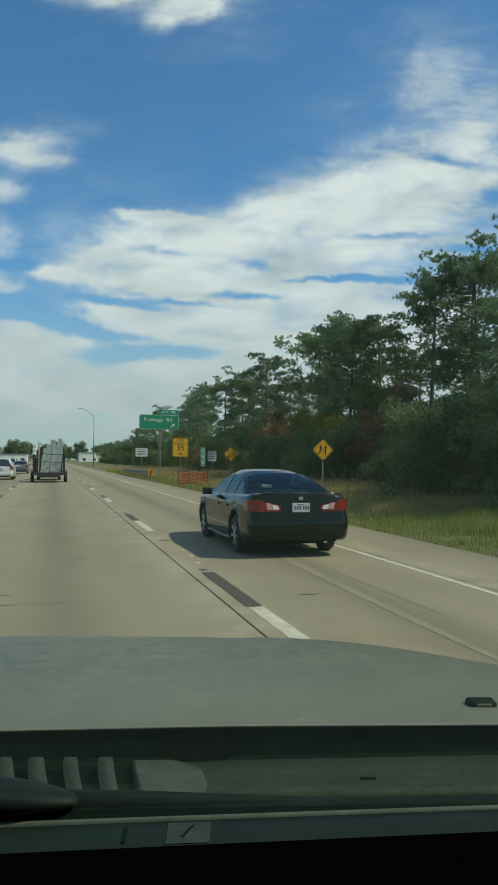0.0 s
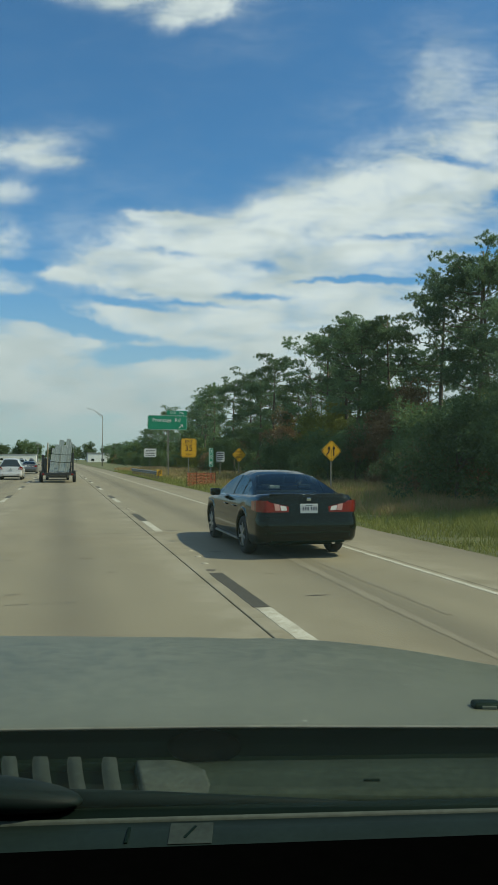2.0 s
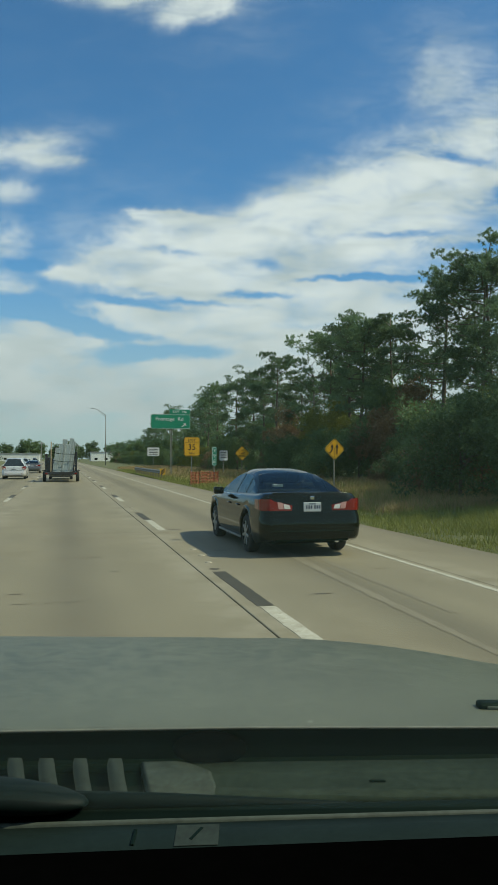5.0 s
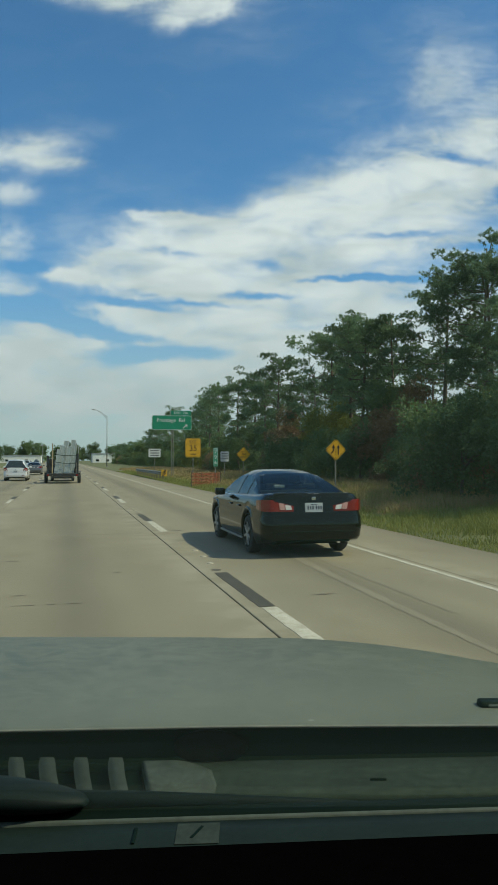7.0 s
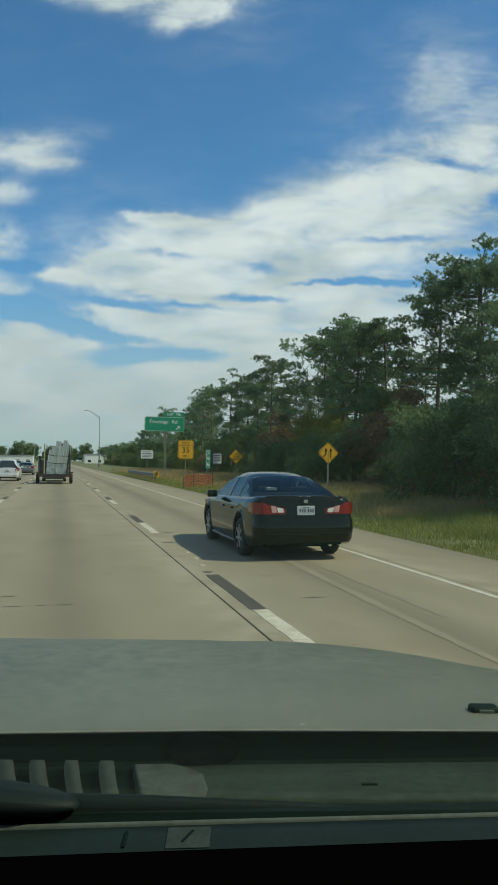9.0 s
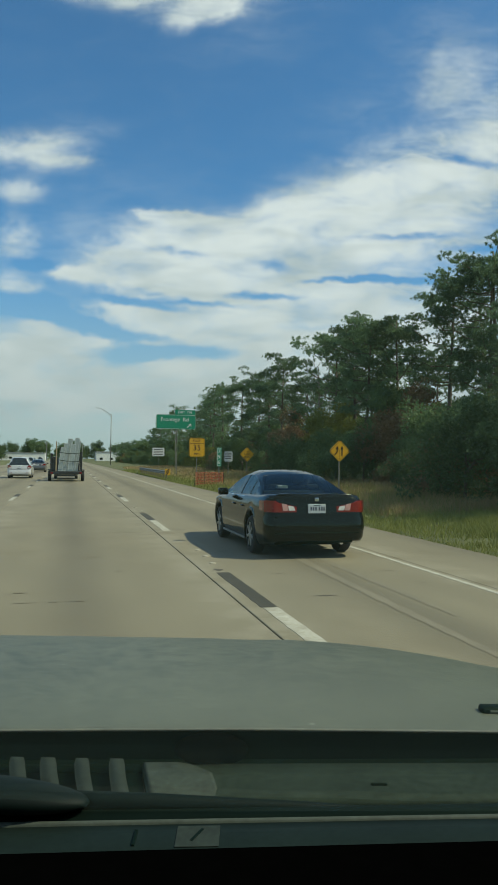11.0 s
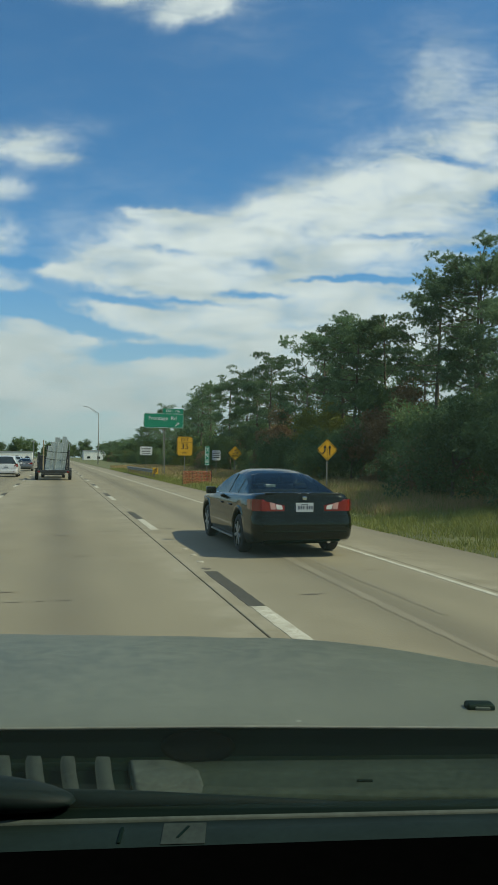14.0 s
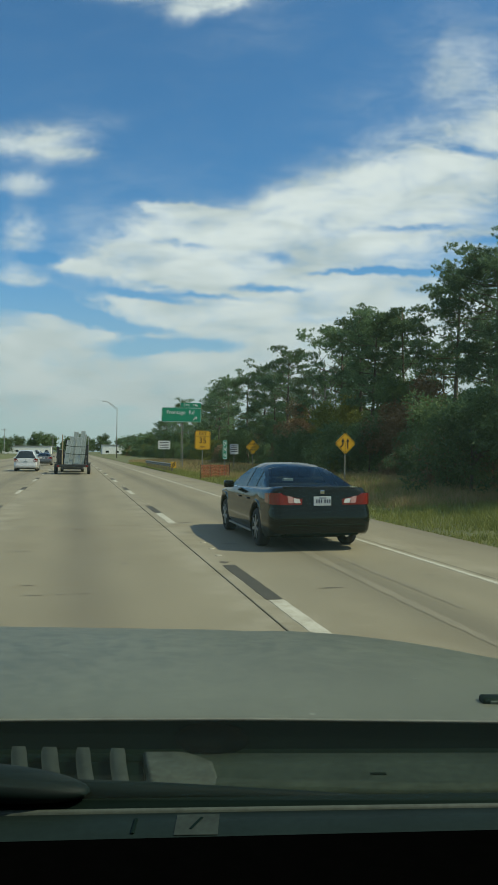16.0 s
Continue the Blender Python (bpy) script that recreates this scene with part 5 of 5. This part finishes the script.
# exit speed
_, b, z = post_sign("exit_speed_sign", "yellow exit speed sign with black numerals", 9.9, 58, 1.25, 1.5, 2.65, "sign_yellow", posts=(0.0,), border="sign_black")
text_part("EXIT", 0.30, "sign_black", b, pose(0, -0.004, z + 0.5))
text_part("35", 0.66, "sign_black", b, pose(0, -0.004, z - 0.05))
text_part("MPH", 0.22, "sign_black", b, pose(0, -0.004, z - 0.54))
bars(b, [(-0.56, 0.56, 0.31, 0.03)], "sign_black", z)
# lane warning signs
def diamond(x, y, z0, words=None, size=0.95):
    _, bd, zz = post_sign("warning_sign", "yellow diamond warning sign with black " + ("words" if words else "merging arrows"), x, y, size, size, z0, "sign_yellow", True, border="sign_black")
    if words:
        for k, w in enumerate(words):
            text_part(w, 0.22, "sign_black", bd, pose(0, -0.004, zz + 0.24 - 0.24 * k))
    else:
        k = size / 0.95
        plate_part("arrow", [[(0.12, -0.32), (0.19, -0.32), (0.19, 0.10), (0.12, 0.10)], [(0.05, 0.10), (0.26, 0.10), (0.155, 0.32)]], k, zz, bd)
        plate_part("arrow", [[(-0.34, -0.20), (-0.27, -0.25), (-0.12, -0.08), (-0.19, -0.05)], [(-0.19, -0.05), (-0.12, -0.08), (-0.12, 0.10), (-0.19, 0.10)], [(-0.26, 0.10), (-0.05, 0.10), (-0.155, 0.32)]], k, zz, bd)
        plate_part("dash", [[(-0.025, -0.50 + 0.16 * j), (0.015, -0.50 + 0.16 * j), (0.015, -0.42 + 0.16 * j), (-0.025, -0.42 + 0.16 * j)] for j in range(4)], k, zz, bd)


def plate_part(name, pieces, k, zz, parent):
    """A flat cut-out shape laid on a sign, 4 mm thick."""
    bm = bmesh.new()
    for outline in pieces:
        front = [bm.verts.new((x * k, -0.010, zz + z * k)) for x, z in outline]
        back = [bm.verts.new((x * k, -0.001, zz + z * k)) for x, z in outline]
        bm.faces.new(front)
        for a in range(len(front)):
            b = (a + 1) % len(front)
            bm.faces.new((front[b], front[a], back[a], back[b]))
    part(name, bm, "sign_black", parent)


diamond(12.7, 33.5, 2.16, None, 0.76)
diamond(15.6, 64.5, 2.2, ("LEFT", "LANE", "ENDS"))
# white regulatory signs
_, b, z = post_sign("regulatory_sign", "white regulatory sign with dark lines of small writing", 10.6, 90, 1.5, 1.05, 2.55, "sign_white", posts=(0.0,), border="sign_black")
bars(b, [(-0.55, 0.55, 0.3 - 0.2 * k, 0.07) for k in range(4)], "sign_black", z)
_, b, z = post_sign("regulatory_sign", "small white regulatory sign with dark lines of writing", 14.2, 66, 0.8, 0.95, 2.0, "sign_white", posts=(0.0,), border="sign_black")
bars(b, [(-0.28, 0.28, 0.3 - 0.17 * k, 0.07) for k in range(4)], "sign_black", z)
_, b, z = post_sign("mile_marker", "narrow green mile marker with white numerals", 9.3, 46, 0.3, 1.2, 1.85, "sign_green", posts=(0.0,), border="sign_white")
for k, w in enumerate("796"):
    text_part(w, 0.34, "sign_white", b, pose(0, -0.004, z + 0.34 - 0.34 * k))


def lamp_post(x, y):
    ob = base("street_lamp", pose(x, y, ground_z(x)), "tall galvanised lamp post with a trussed arm over the road", "street lamp")
    part("base_plate", box_bm([(-0.22, -0.22, -0.1, 0.22, 0.22, 0.12)], 0.02), "roofing", ob)
    part("pole", tube_bm([(0, 0, 0.1), (0, 0, 6), (0, 0, 12.6)], [0.13, 0.105, 0.075], 12), "galv", ob, smooth=True)
    part("arm", tube_bm([(0, 0, 12.4), (-1.0, -0.1, 13.15), (-2.0, -0.2, 13.8), (-2.9, -0.3, 14.05)], [0.05, 0.045, 0.04, 0.035], 8), "galv", ob, smooth=True)
    part("arm_strut", tube_bm([(0, 0, 11.9), (-1.0, -0.1, 12.75), (-2.0, -0.2, 13.6), (-2.3, -0.23, 13.88)], [0.035] * 4, 8), "galv", ob, smooth=True)
    for u in (0.8, 1.5):
        part("brace", tube_bm([(-u, -0.1 * u, 12.42 + 0.73 * u), (-u, -0.1 * u, 11.95 + 0.8 * u)], [0.02, 0.02], 6), "galv", ob)
    part("lamp_head", box_bm([(-3.75, -0.55, 14.0, -2.85, -0.2, 14.14)], 0.05, 3), "galv", ob, smooth=True)


lamp_post(10.0, 185)


def guardrail(x, y0, y1):
    ob = base("guardrail", pose(x, y0, 0), "galvanised steel guardrail on short posts, striped end marker", "guardrail")
    L = y1 - y0
    n = int(L / 1.9)
    for k in range(n + 1):
        part("post", box_bm([(0.05, k * L / n - 0.06, -0.2, 0.17, k * L / n + 0.06, 0.72)], 0.008), "bark", ob)
    prof = [(0.0, 0.42), (-0.07, 0.46), (-0.07, 0.52), (0.0, 0.57), (-0.07, 0.62), (-0.07, 0.68), (0.0, 0.73)]
    bm = bmesh.new()
    rows = []
    for yy in np.linspace(-0.5, L + 0.5, 20):
        rows.append([bm.verts.new((px, yy, pz)) for px, pz in prof] + [bm.verts.new((px + 0.012, yy, pz)) for px, pz in prof[::-1]])
    for a, c in zip(rows, rows[1:]):
        for k in range(len(a)):
            bm.faces.new((a[k], c[k], c[(k + 1) % len(a)], a[(k + 1) % len(a)]))
    part("rail", bm, "galv", ob)
    board = part("end_marker", box_bm([(-0.1, -0.56, 0.35, 0.36, -0.52, 0.85)], 0.01), "sign_yellow", ob, "yellow and black striped marker")
    for k in range(3):
        bm = box_bm([(-0.2, -0.004, -0.035, 0.2, 0.0, 0.035)])
        bmesh.ops.transform(bm, verts=bm.verts[:], matrix=Matrix.Translation((0.13, -0.562, 0.47 + 0.13 * k)) @ Matrix.Rotation(radians(-38), 4, "Y"))
        part("stripe", bm, "sign_black", board)


guardrail(7.9, 62, 84)


def barrier_net(x, y):
    """A length of orange mesh fence sagging between stakes."""
    ob = base("safety_fence", pose(x, y, ground_z(x)), "sagging orange plastic mesh fence in the dry grass", "fence")
    for k in range(4):
        part("stake", tube_bm([(k * 0.62, 0, -0.1), (k * 0.62, 0, 0.95)], [0.018, 0.016], 6), "dark_steel", ob)
    bm = bmesh.new()
    for j in range(9):
        z = 0.12 + j * 0.095
        tube_bm([(u * 1.86, 0.02 * math.sin(u * 9), z - 0.05 * math.sin(u * math.pi * 3) ** 2) for u in np.linspace(0, 1, 9)], [0.022] * 9, 4, bm, False)
    for i in range(22):
        tube_bm([(i * 0.0886, 0, 0.1), (i * 0.0886, 0, 0.86)], [0.016, 0.016], 4, bm, False)
    part("mesh", bm, "orange", ob, "orange plastic mesh")


barrier_net(7.75, 46)


# ---- far buildings and masts ----
def warehouse(x, y, w, d, h, seed):
    rnd = random.Random(seed)
    ob = base("warehouse", pose(x, y, 0), "long low pale commercial building in the distance", "building", "far buildings")
    part("wall", box_bm([(-w / 2, 0, -0.3, w / 2, d, h)], 0.05), "building", ob)
    part("roof", box_bm([(-w / 2 - 0.3, -0.3, h + 0.004, w / 2 + 0.3, d + 0.3, h + 0.5)], 0.05), "roofing", ob)
    n = int(w / 6)
    for k in range(n):
        xx = -w / 2 + (k + 0.5) * w / n
        part("window", box_bm([(xx - 0.9, -0.04, 1.0, xx + 0.9, 0.03, 2.3)], 0.02), "car_glass", ob)


warehouse(34, 455, 36, 20, 5.5, 1)
warehouse(-30, 490, 30, 18, 4.5, 2)
warehouse(-78, 400, 40, 18, 5.5, 3)
for _x, _y, _h in ((-12, 420, 11), (-34, 380, 13), (8, 470, 11), (2, 520, 15), (-55, 450, 14)):
    ob = base("utility_pole", pose(_x, _y, 0), "tall thin pole far down the road", "pole", "far poles")
    part("shaft", tube_bm([(0, 0, -0.2), (0, 0, _h)], [0.2, 0.12], 8), "roofing", ob)
    part("crossarm", box_bm([(-1.6, -0.1, _h - 1.2, 1.6, 0.1, _h - 0.95)], 0.02), "roofing", ob)


# ---- the camera's own vehicle ----
EYE, MID = 1.65, -0.175              # the eye's height, and the vehicle's middle
OWN = dict(length=5.35, width=2.02, belt=1.15, wheel=0.39, axles=(1.05, 4.25),
           deck=[(0.0, 1.14), (0.5, 1.16), (3.9, 1.14), (4.3, 1.06), (5.35, 0.94)],
           roof=[(0.08, 1.16), (0.25, 1.50), (0.42, 1.80), (0.8, 1.93), (2.0, 1.97), (3.2, 1.95), (3.45, 1.92), (4.12, 1.18)],
           windows=[(0.75, 1.5), (1.6, 2.6), (2.7, 3.75)], glass=(0.5, 3.40), lamp=(0.85, 1.12), lamp_in=0.68, plate_z=0.80, bumper_z=0.52, open_front=True,
           tail=[(0.2, 0.12), (0.34, 0.02), (0.6, 0.0), (0.66, 0.05), (1.05, 0.06), (1.2, 0.08)])
# its unseen roof and opaque side windows are added to shade the dashboard
own = car("car", "dusty silver-grey car seen from its front seat over the dashboard", (MID, -3.45, 0), OWN, "bonnet")
HOME = Matrix.Translation((MID, -3.45, 0)).inverted()


def own_part(*args, **kw):
    ob = part(*args, **kw)
    m = ob.matrix_local.copy()
    ob.parent = own
    ob.matrix_parent_inverse = HOME
    return ob


def sweep(x, d):
    """A place across the vehicle at depth d: the mouldings sweep back to both sides. Gives x, y and the distance to the seat's right."""
    h = radians(HEAD)
    xm = MID + math.sqrt((x - MID) ** 2 + 0.0016)
    y = (d - math.sin(h) * xm) / math.cos(h)
    return x, y, xm * math.cos(h) - y * math.sin(h)


def V(r, d, z):
    """A place by the seat's view: r to its right, d ahead of it."""
    h = radians(HEAD)
    return (d * math.sin(h) + r * math.cos(h), d * math.cos(h) - r * math.sin(h), z)


def ribbon(name, profile, x0, x1, mat, tilt=-0.020, label="", n=40, thick=0.012, smooth=True):
    """A moulding that runs across the vehicle: profile of (ahead, drop below the eye), solid downwards."""
    bm = bmesh.new()
    rows = []
    for i in range(n + 1):
        x = x0 + (x1 - x0) * i / n
        top, low = [], []
        for d, q in profile:
            xx, y, r = sweep(x, d)
            top.append(bm.verts.new((xx, y, EYE - q - tilt * r)))
            low.append(bm.verts.new((xx, y, EYE - q - tilt * r - thick)))
        rows.append(top + low[::-1])
    k = len(rows[0])
    for a, b in zip(rows, rows[1:]):
        for j in range(k):
            bm.faces.new((a[j], b[j], b[(j + 1) % k], a[(j + 1) % k]))
    bm.faces.new(rows[0])
    bm.faces.new(rows[-1][::-1])
    bmesh.ops.recalc_face_normals(bm, faces=bm.faces[:])
    return own_part(name, bm, mat, None, label, smooth)


def bonnet():
    """The bonnet's crown falls away to the front and to its sides; its rear edge is rolled, and a skirt closes its rim."""
    xs = np.linspace(MID - 0.97, MID + 0.97, 56)
    steps = [0.0, 0.0005, 0.002, 0.005, 0.010] + list(np.linspace(0.028, 1.0, 44))
    bm = bmesh.new()
    grid = []
    for st in steps:
        row = []
        for x in xs:
            _, y0, _ = sweep(x, 0.822)
            y1 = 1.86 - 0.30 * ((x - MID) / 0.97) ** 2
            y = y0 + (st if st < 0.02 else 0.02 + (st - 0.028) / 0.972 * (y1 - y0 - 0.02))
            h = radians(HEAD)
            xm = MID + abs(x - MID)
            d, r = xm * math.sin(h) + y * math.cos(h), xm * math.cos(h) - y * math.sin(h)
            s = max(0.0, d - 0.82)
            q = 0.2950 + 0.147 * s * s + 0.21 * max(0.0, r) ** 2 * min(1, s * 1.6)
            q += 0.0022 * math.exp(-((r + 0.02) / 0.05) ** 2) * min(1, s * 3)
            q += 0.0015 * (max(0.0, 0.010 - st) / 0.010) ** 3 if st < 0.02 else 0.0
            q -= 0.020 * r * (1 - min(1.0, s / 0.8)) * (1 if r < 0 else 0.3)
            row.append(bm.verts.new((x, y, EYE - q)))
        grid.append(row)
    for a, b in zip(grid, grid[1:]):
        for j in range(len(xs) - 1):
            bm.faces.new((a[j], a[j + 1], b[j + 1], b[j]))
    # near-black strip added to fill the shaded opening under the rear edge
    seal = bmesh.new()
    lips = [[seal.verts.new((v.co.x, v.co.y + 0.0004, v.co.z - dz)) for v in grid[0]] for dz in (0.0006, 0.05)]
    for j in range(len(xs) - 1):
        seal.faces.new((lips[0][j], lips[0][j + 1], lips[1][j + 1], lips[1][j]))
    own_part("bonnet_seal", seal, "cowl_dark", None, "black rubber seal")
    # a paler bead paints in the highlight along the rear edge
    bead = tube_bm([(v.co.x, v.co.y, v.co.z + 0.0004) for v in grid[0]], [0.0016] * len(grid[0]), 6)
    own_part("bonnet_edge", bead, "edge_bead", None, "pale worn edge", True)
    rim = [g[0] for g in grid] + grid[-1][1:] + [g[-1] for g in grid[::-1][1:]]
    low = [bm.verts.new((v.co.x, v.co.y, min(v.co.z - 0.02, 1.0 if v.co.y > 0.85 else 1.12))) for v in rim]
    for j in range(len(rim) - 1):
        bm.faces.new((rim[j], rim[j + 1], low[j + 1], low[j]))
    bmesh.ops.recalc_face_normals(bm, faces=bm.faces[:])
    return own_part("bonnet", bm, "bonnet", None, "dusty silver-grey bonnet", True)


bonnet()
nozzle = own_part("washer_nozzle", box_bm([(-0.017, -0.010, -0.004, 0.017, 0.010, 0.008)], 0.004, 3), "black_plastic", None, "black washer nozzle", True)
nozzle.matrix_basis = Matrix.Translation(V(0.286, 0.893, EYE - 0.2972)) @ pose(0, 0, 0, 0, 0, -HEAD)
part("jet", box_bm([(-0.008, -0.0112, 0.0015, 0.010, -0.008, 0.0055)], 0.001), "cowl_light", nozzle)

# trough behind the bonnet, then the ribbed scuttle panel, dark where it is slotted and paler beyond
X0, X1 = MID - 0.93, MID + 0.93
XC = 0.081                           # where the slotted part ends
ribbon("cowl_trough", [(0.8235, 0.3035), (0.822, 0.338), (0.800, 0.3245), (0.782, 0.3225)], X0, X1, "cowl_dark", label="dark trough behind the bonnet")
ribbon("cowl_panel", [(0.787, 0.3195), (0.76, 0.3215), (0.73, 0.3235), (0.7145, 0.3245)], XC, X1, "cowl", label="weathered scuttle panel")
# near-black strip stands in for the shaded opening below the windscreen
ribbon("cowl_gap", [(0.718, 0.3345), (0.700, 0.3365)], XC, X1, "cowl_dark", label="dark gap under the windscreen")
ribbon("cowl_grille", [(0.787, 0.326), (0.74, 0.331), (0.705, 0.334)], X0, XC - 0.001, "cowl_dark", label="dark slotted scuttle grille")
for px, wd in ((-0.252, 0.017), (-0.219, 0.018), (-0.183, 0.016), (-0.146, 0.017)):
    bm = bmesh.new()
    rows = []
    for i in range(7):
        f = i / 6
        d, q = 0.785 - 0.075 * f, 0.3160 + 0.008 * f - 0.003 * math.sin(f * 3.14)
        c = px * d / 0.785 + 0.007 * f * f
        rows.append([bm.verts.new(V(c + k * wd / 2, d, EYE - q - z)) for k, z in ((-1, 0.006), (-0.8, 0), (0.8, 0), (1, 0.006))])
    for a, b in zip(rows, rows[1:]):
        for j in range(3):
            bm.faces.new((a[j], a[j + 1], b[j + 1], b[j]))
    bmesh.ops.solidify(bm, geom=bm.faces[:], thickness=0.004)
    own_part("cowl_rib", bm, "cowl_light", None, "dusty pale rib", True)


def cowl_cover():
    """A pale raised cover whose far edge rounds off into the panel."""
    bm = bmesh.new()
    rows = []
    for i in range(19):
        f = i / 18
        back = 0.022 * max(0.0, (f - 0.50) / 0.50) ** 1.6
        sink = 0.0022 * max(0.0, (f - 0.60) / 0.40) ** 2
        row = []
        for d, q in ((0.787 - back, 0.3240), (0.786 - back, 0.3172), (0.76 - back * 0.5, 0.3195), (0.716, 0.3232), (0.715, 0.3290)):
            x, y, r = sweep(XC + 0.002 + 0.066 * f, d)
            row.append(bm.verts.new((x, y, EYE - q - sink + 0.020 * r)))
        rows.append(row)
    for p, q in zip(rows, rows[1:]):
        for j in range(4):
            bm.faces.new((p[j], q[j], q[j + 1], p[j + 1]))
    bm.faces.new(rows[0])
    bm.faces.new(rows[-1][::-1])
    bmesh.ops.recalc_face_normals(bm, faces=bm.faces[:])
    own_part("cowl_cover", bm, "cowl_mid", None, "pale dusty cover", True)


cowl_cover()
# small fastenings on the panel
for r0, d0, q0, w0 in ((0.124, 0.742, 0.3228, 0.008), (0.262, 0.735, 0.3232, 0.006)):
    ob = own_part("cowl_clip", box_bm([(-w0, -0.002, 0, w0, 0.002, 0.0016)], 0.0006), "cowl_dark", None, "small dark clip")
    ob.matrix_basis = Matrix.Translation(V(r0, d0, EYE - q0 + 0.020 * r0)) @ pose(0, 0, 0, 0, 0, -HEAD)

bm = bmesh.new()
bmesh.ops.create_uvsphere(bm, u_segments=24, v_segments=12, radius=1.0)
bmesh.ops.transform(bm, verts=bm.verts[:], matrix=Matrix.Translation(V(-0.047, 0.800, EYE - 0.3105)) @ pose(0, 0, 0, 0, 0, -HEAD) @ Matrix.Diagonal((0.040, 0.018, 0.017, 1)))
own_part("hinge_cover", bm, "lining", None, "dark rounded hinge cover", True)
# the wiper's pivot cap and blade
bm = bmesh.new()
bmesh.ops.create_uvsphere(bm, u_segments=24, v_segments=12, radius=1.0)
bmesh.ops.transform(bm, verts=bm.verts[:], matrix=Matrix.Translation(V(-0.247, 0.69, EYE - 0.312)) @ pose(0, 0, 0, 0, 4, -HEAD) @ Matrix.Diagonal((0.095, 0.026, 0.014, 1)))
own_part("wiper_cap", bm, "wiper", None, "black wiper cap", True)
own_part("wiper_blade", tube_bm([V(-0.30, 0.70, EYE - 0.320), V(-0.1, 0.703, EYE - 0.3225), V(0.06, 0.702, EYE - 0.3250), V(0.2, 0.700, EYE - 0.330)], [0.010, 0.008, 0.005, 0.002], 8), "wiper", None, "", True)

# dashboard: dark padded roll, bright reveal, grey trim, then the black top
ribbon("dashboard", [(0.712, 0.345), (0.704, 0.3265), (0.695, 0.3225), (0.684, 0.3245), (0.676, 0.331)], X0, X1, "dash", tilt=-0.034, label="dark padded dashboard edge")
ribbon("reveal_strip", [(0.6765, 0.3232), (0.6735, 0.3217), (0.6705, 0.3232)], X0, X1, "cowl_light", tilt=-0.034, label="thin pale reveal strip")
ribbon("dash_trim", [(0.670, 0.3245), (0.655, 0.3255), (0.634, 0.3280), (0.630, 0.330)], X0, X1, "dash_blue", label="dull grey-blue trim", tilt=-0.036)
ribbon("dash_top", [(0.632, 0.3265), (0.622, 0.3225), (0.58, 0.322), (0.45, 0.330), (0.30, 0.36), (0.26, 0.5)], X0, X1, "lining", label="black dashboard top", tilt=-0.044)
tag = own_part("sticker", box_bm([(-0.0190, -0.018, 0.0, 0.0190, 0.012, 0.0006)], 0.0002), "label_dull", None, "pale sticker with a dark stroke")
tag.matrix_basis = Matrix.Translation(V(-0.0490, 0.653, EYE - 0.3273)) @ pose(0, 0, 0, 0, 0, -HEAD) @ pose(0, 0, 0, 5.5, -2.1, 0)
stroke = part("stroke", box_bm([(-0.0013, -0.011, 0.0006, 0.0013, 0.008, 0.0010)], 0.0), "black_plastic", tag)
stroke.rotation_euler = (0, 0, radians(-28))
own_part("clip", box_bm([(-0.0015, -0.002, 0, 0.0015, 0.020, 0.002)], 0.0004), "black_plastic").matrix_basis = Matrix.Translation(V(-0.104, 0.64, EYE - 0.3312)) @ pose(0, 0, 0, 0, 0, -HEAD) @ pose(0, 0, 0, 6, -2.1, 0)

# windscreen, and an unseen dark lining added over the seat against stray light
ws = bmesh.new()
rows = []
for f in np.linspace(0, 1, 8):
    row = []
    for x in np.linspace(MID - 0.90 + 0.18 * f, MID + 0.90 - 0.18 * f, 14):
        _, y, r = sweep(x, 0.705)
        row.append(ws.verts.new((x, y * (1 - f) + (0.03 - 0.05 * (x - MID) ** 2) * f, 1.312 + 0.605 * f)))
    rows.append(row)
for a, b in zip(rows, rows[1:]):
    for j in range(13):
        ws.faces.new((a[j], a[j + 1], b[j + 1], b[j]))
screen = own_part("windshield", ws, "windscreen", None, "slightly green windscreen glass", True)
screen.visible_shadow = False
own_part("headlining", box_bm([(MID - 0.66, -2.6, 1.86, MID + 0.66, 0.0, 1.875)], 0.004), "lining", None, "dark roof lining")
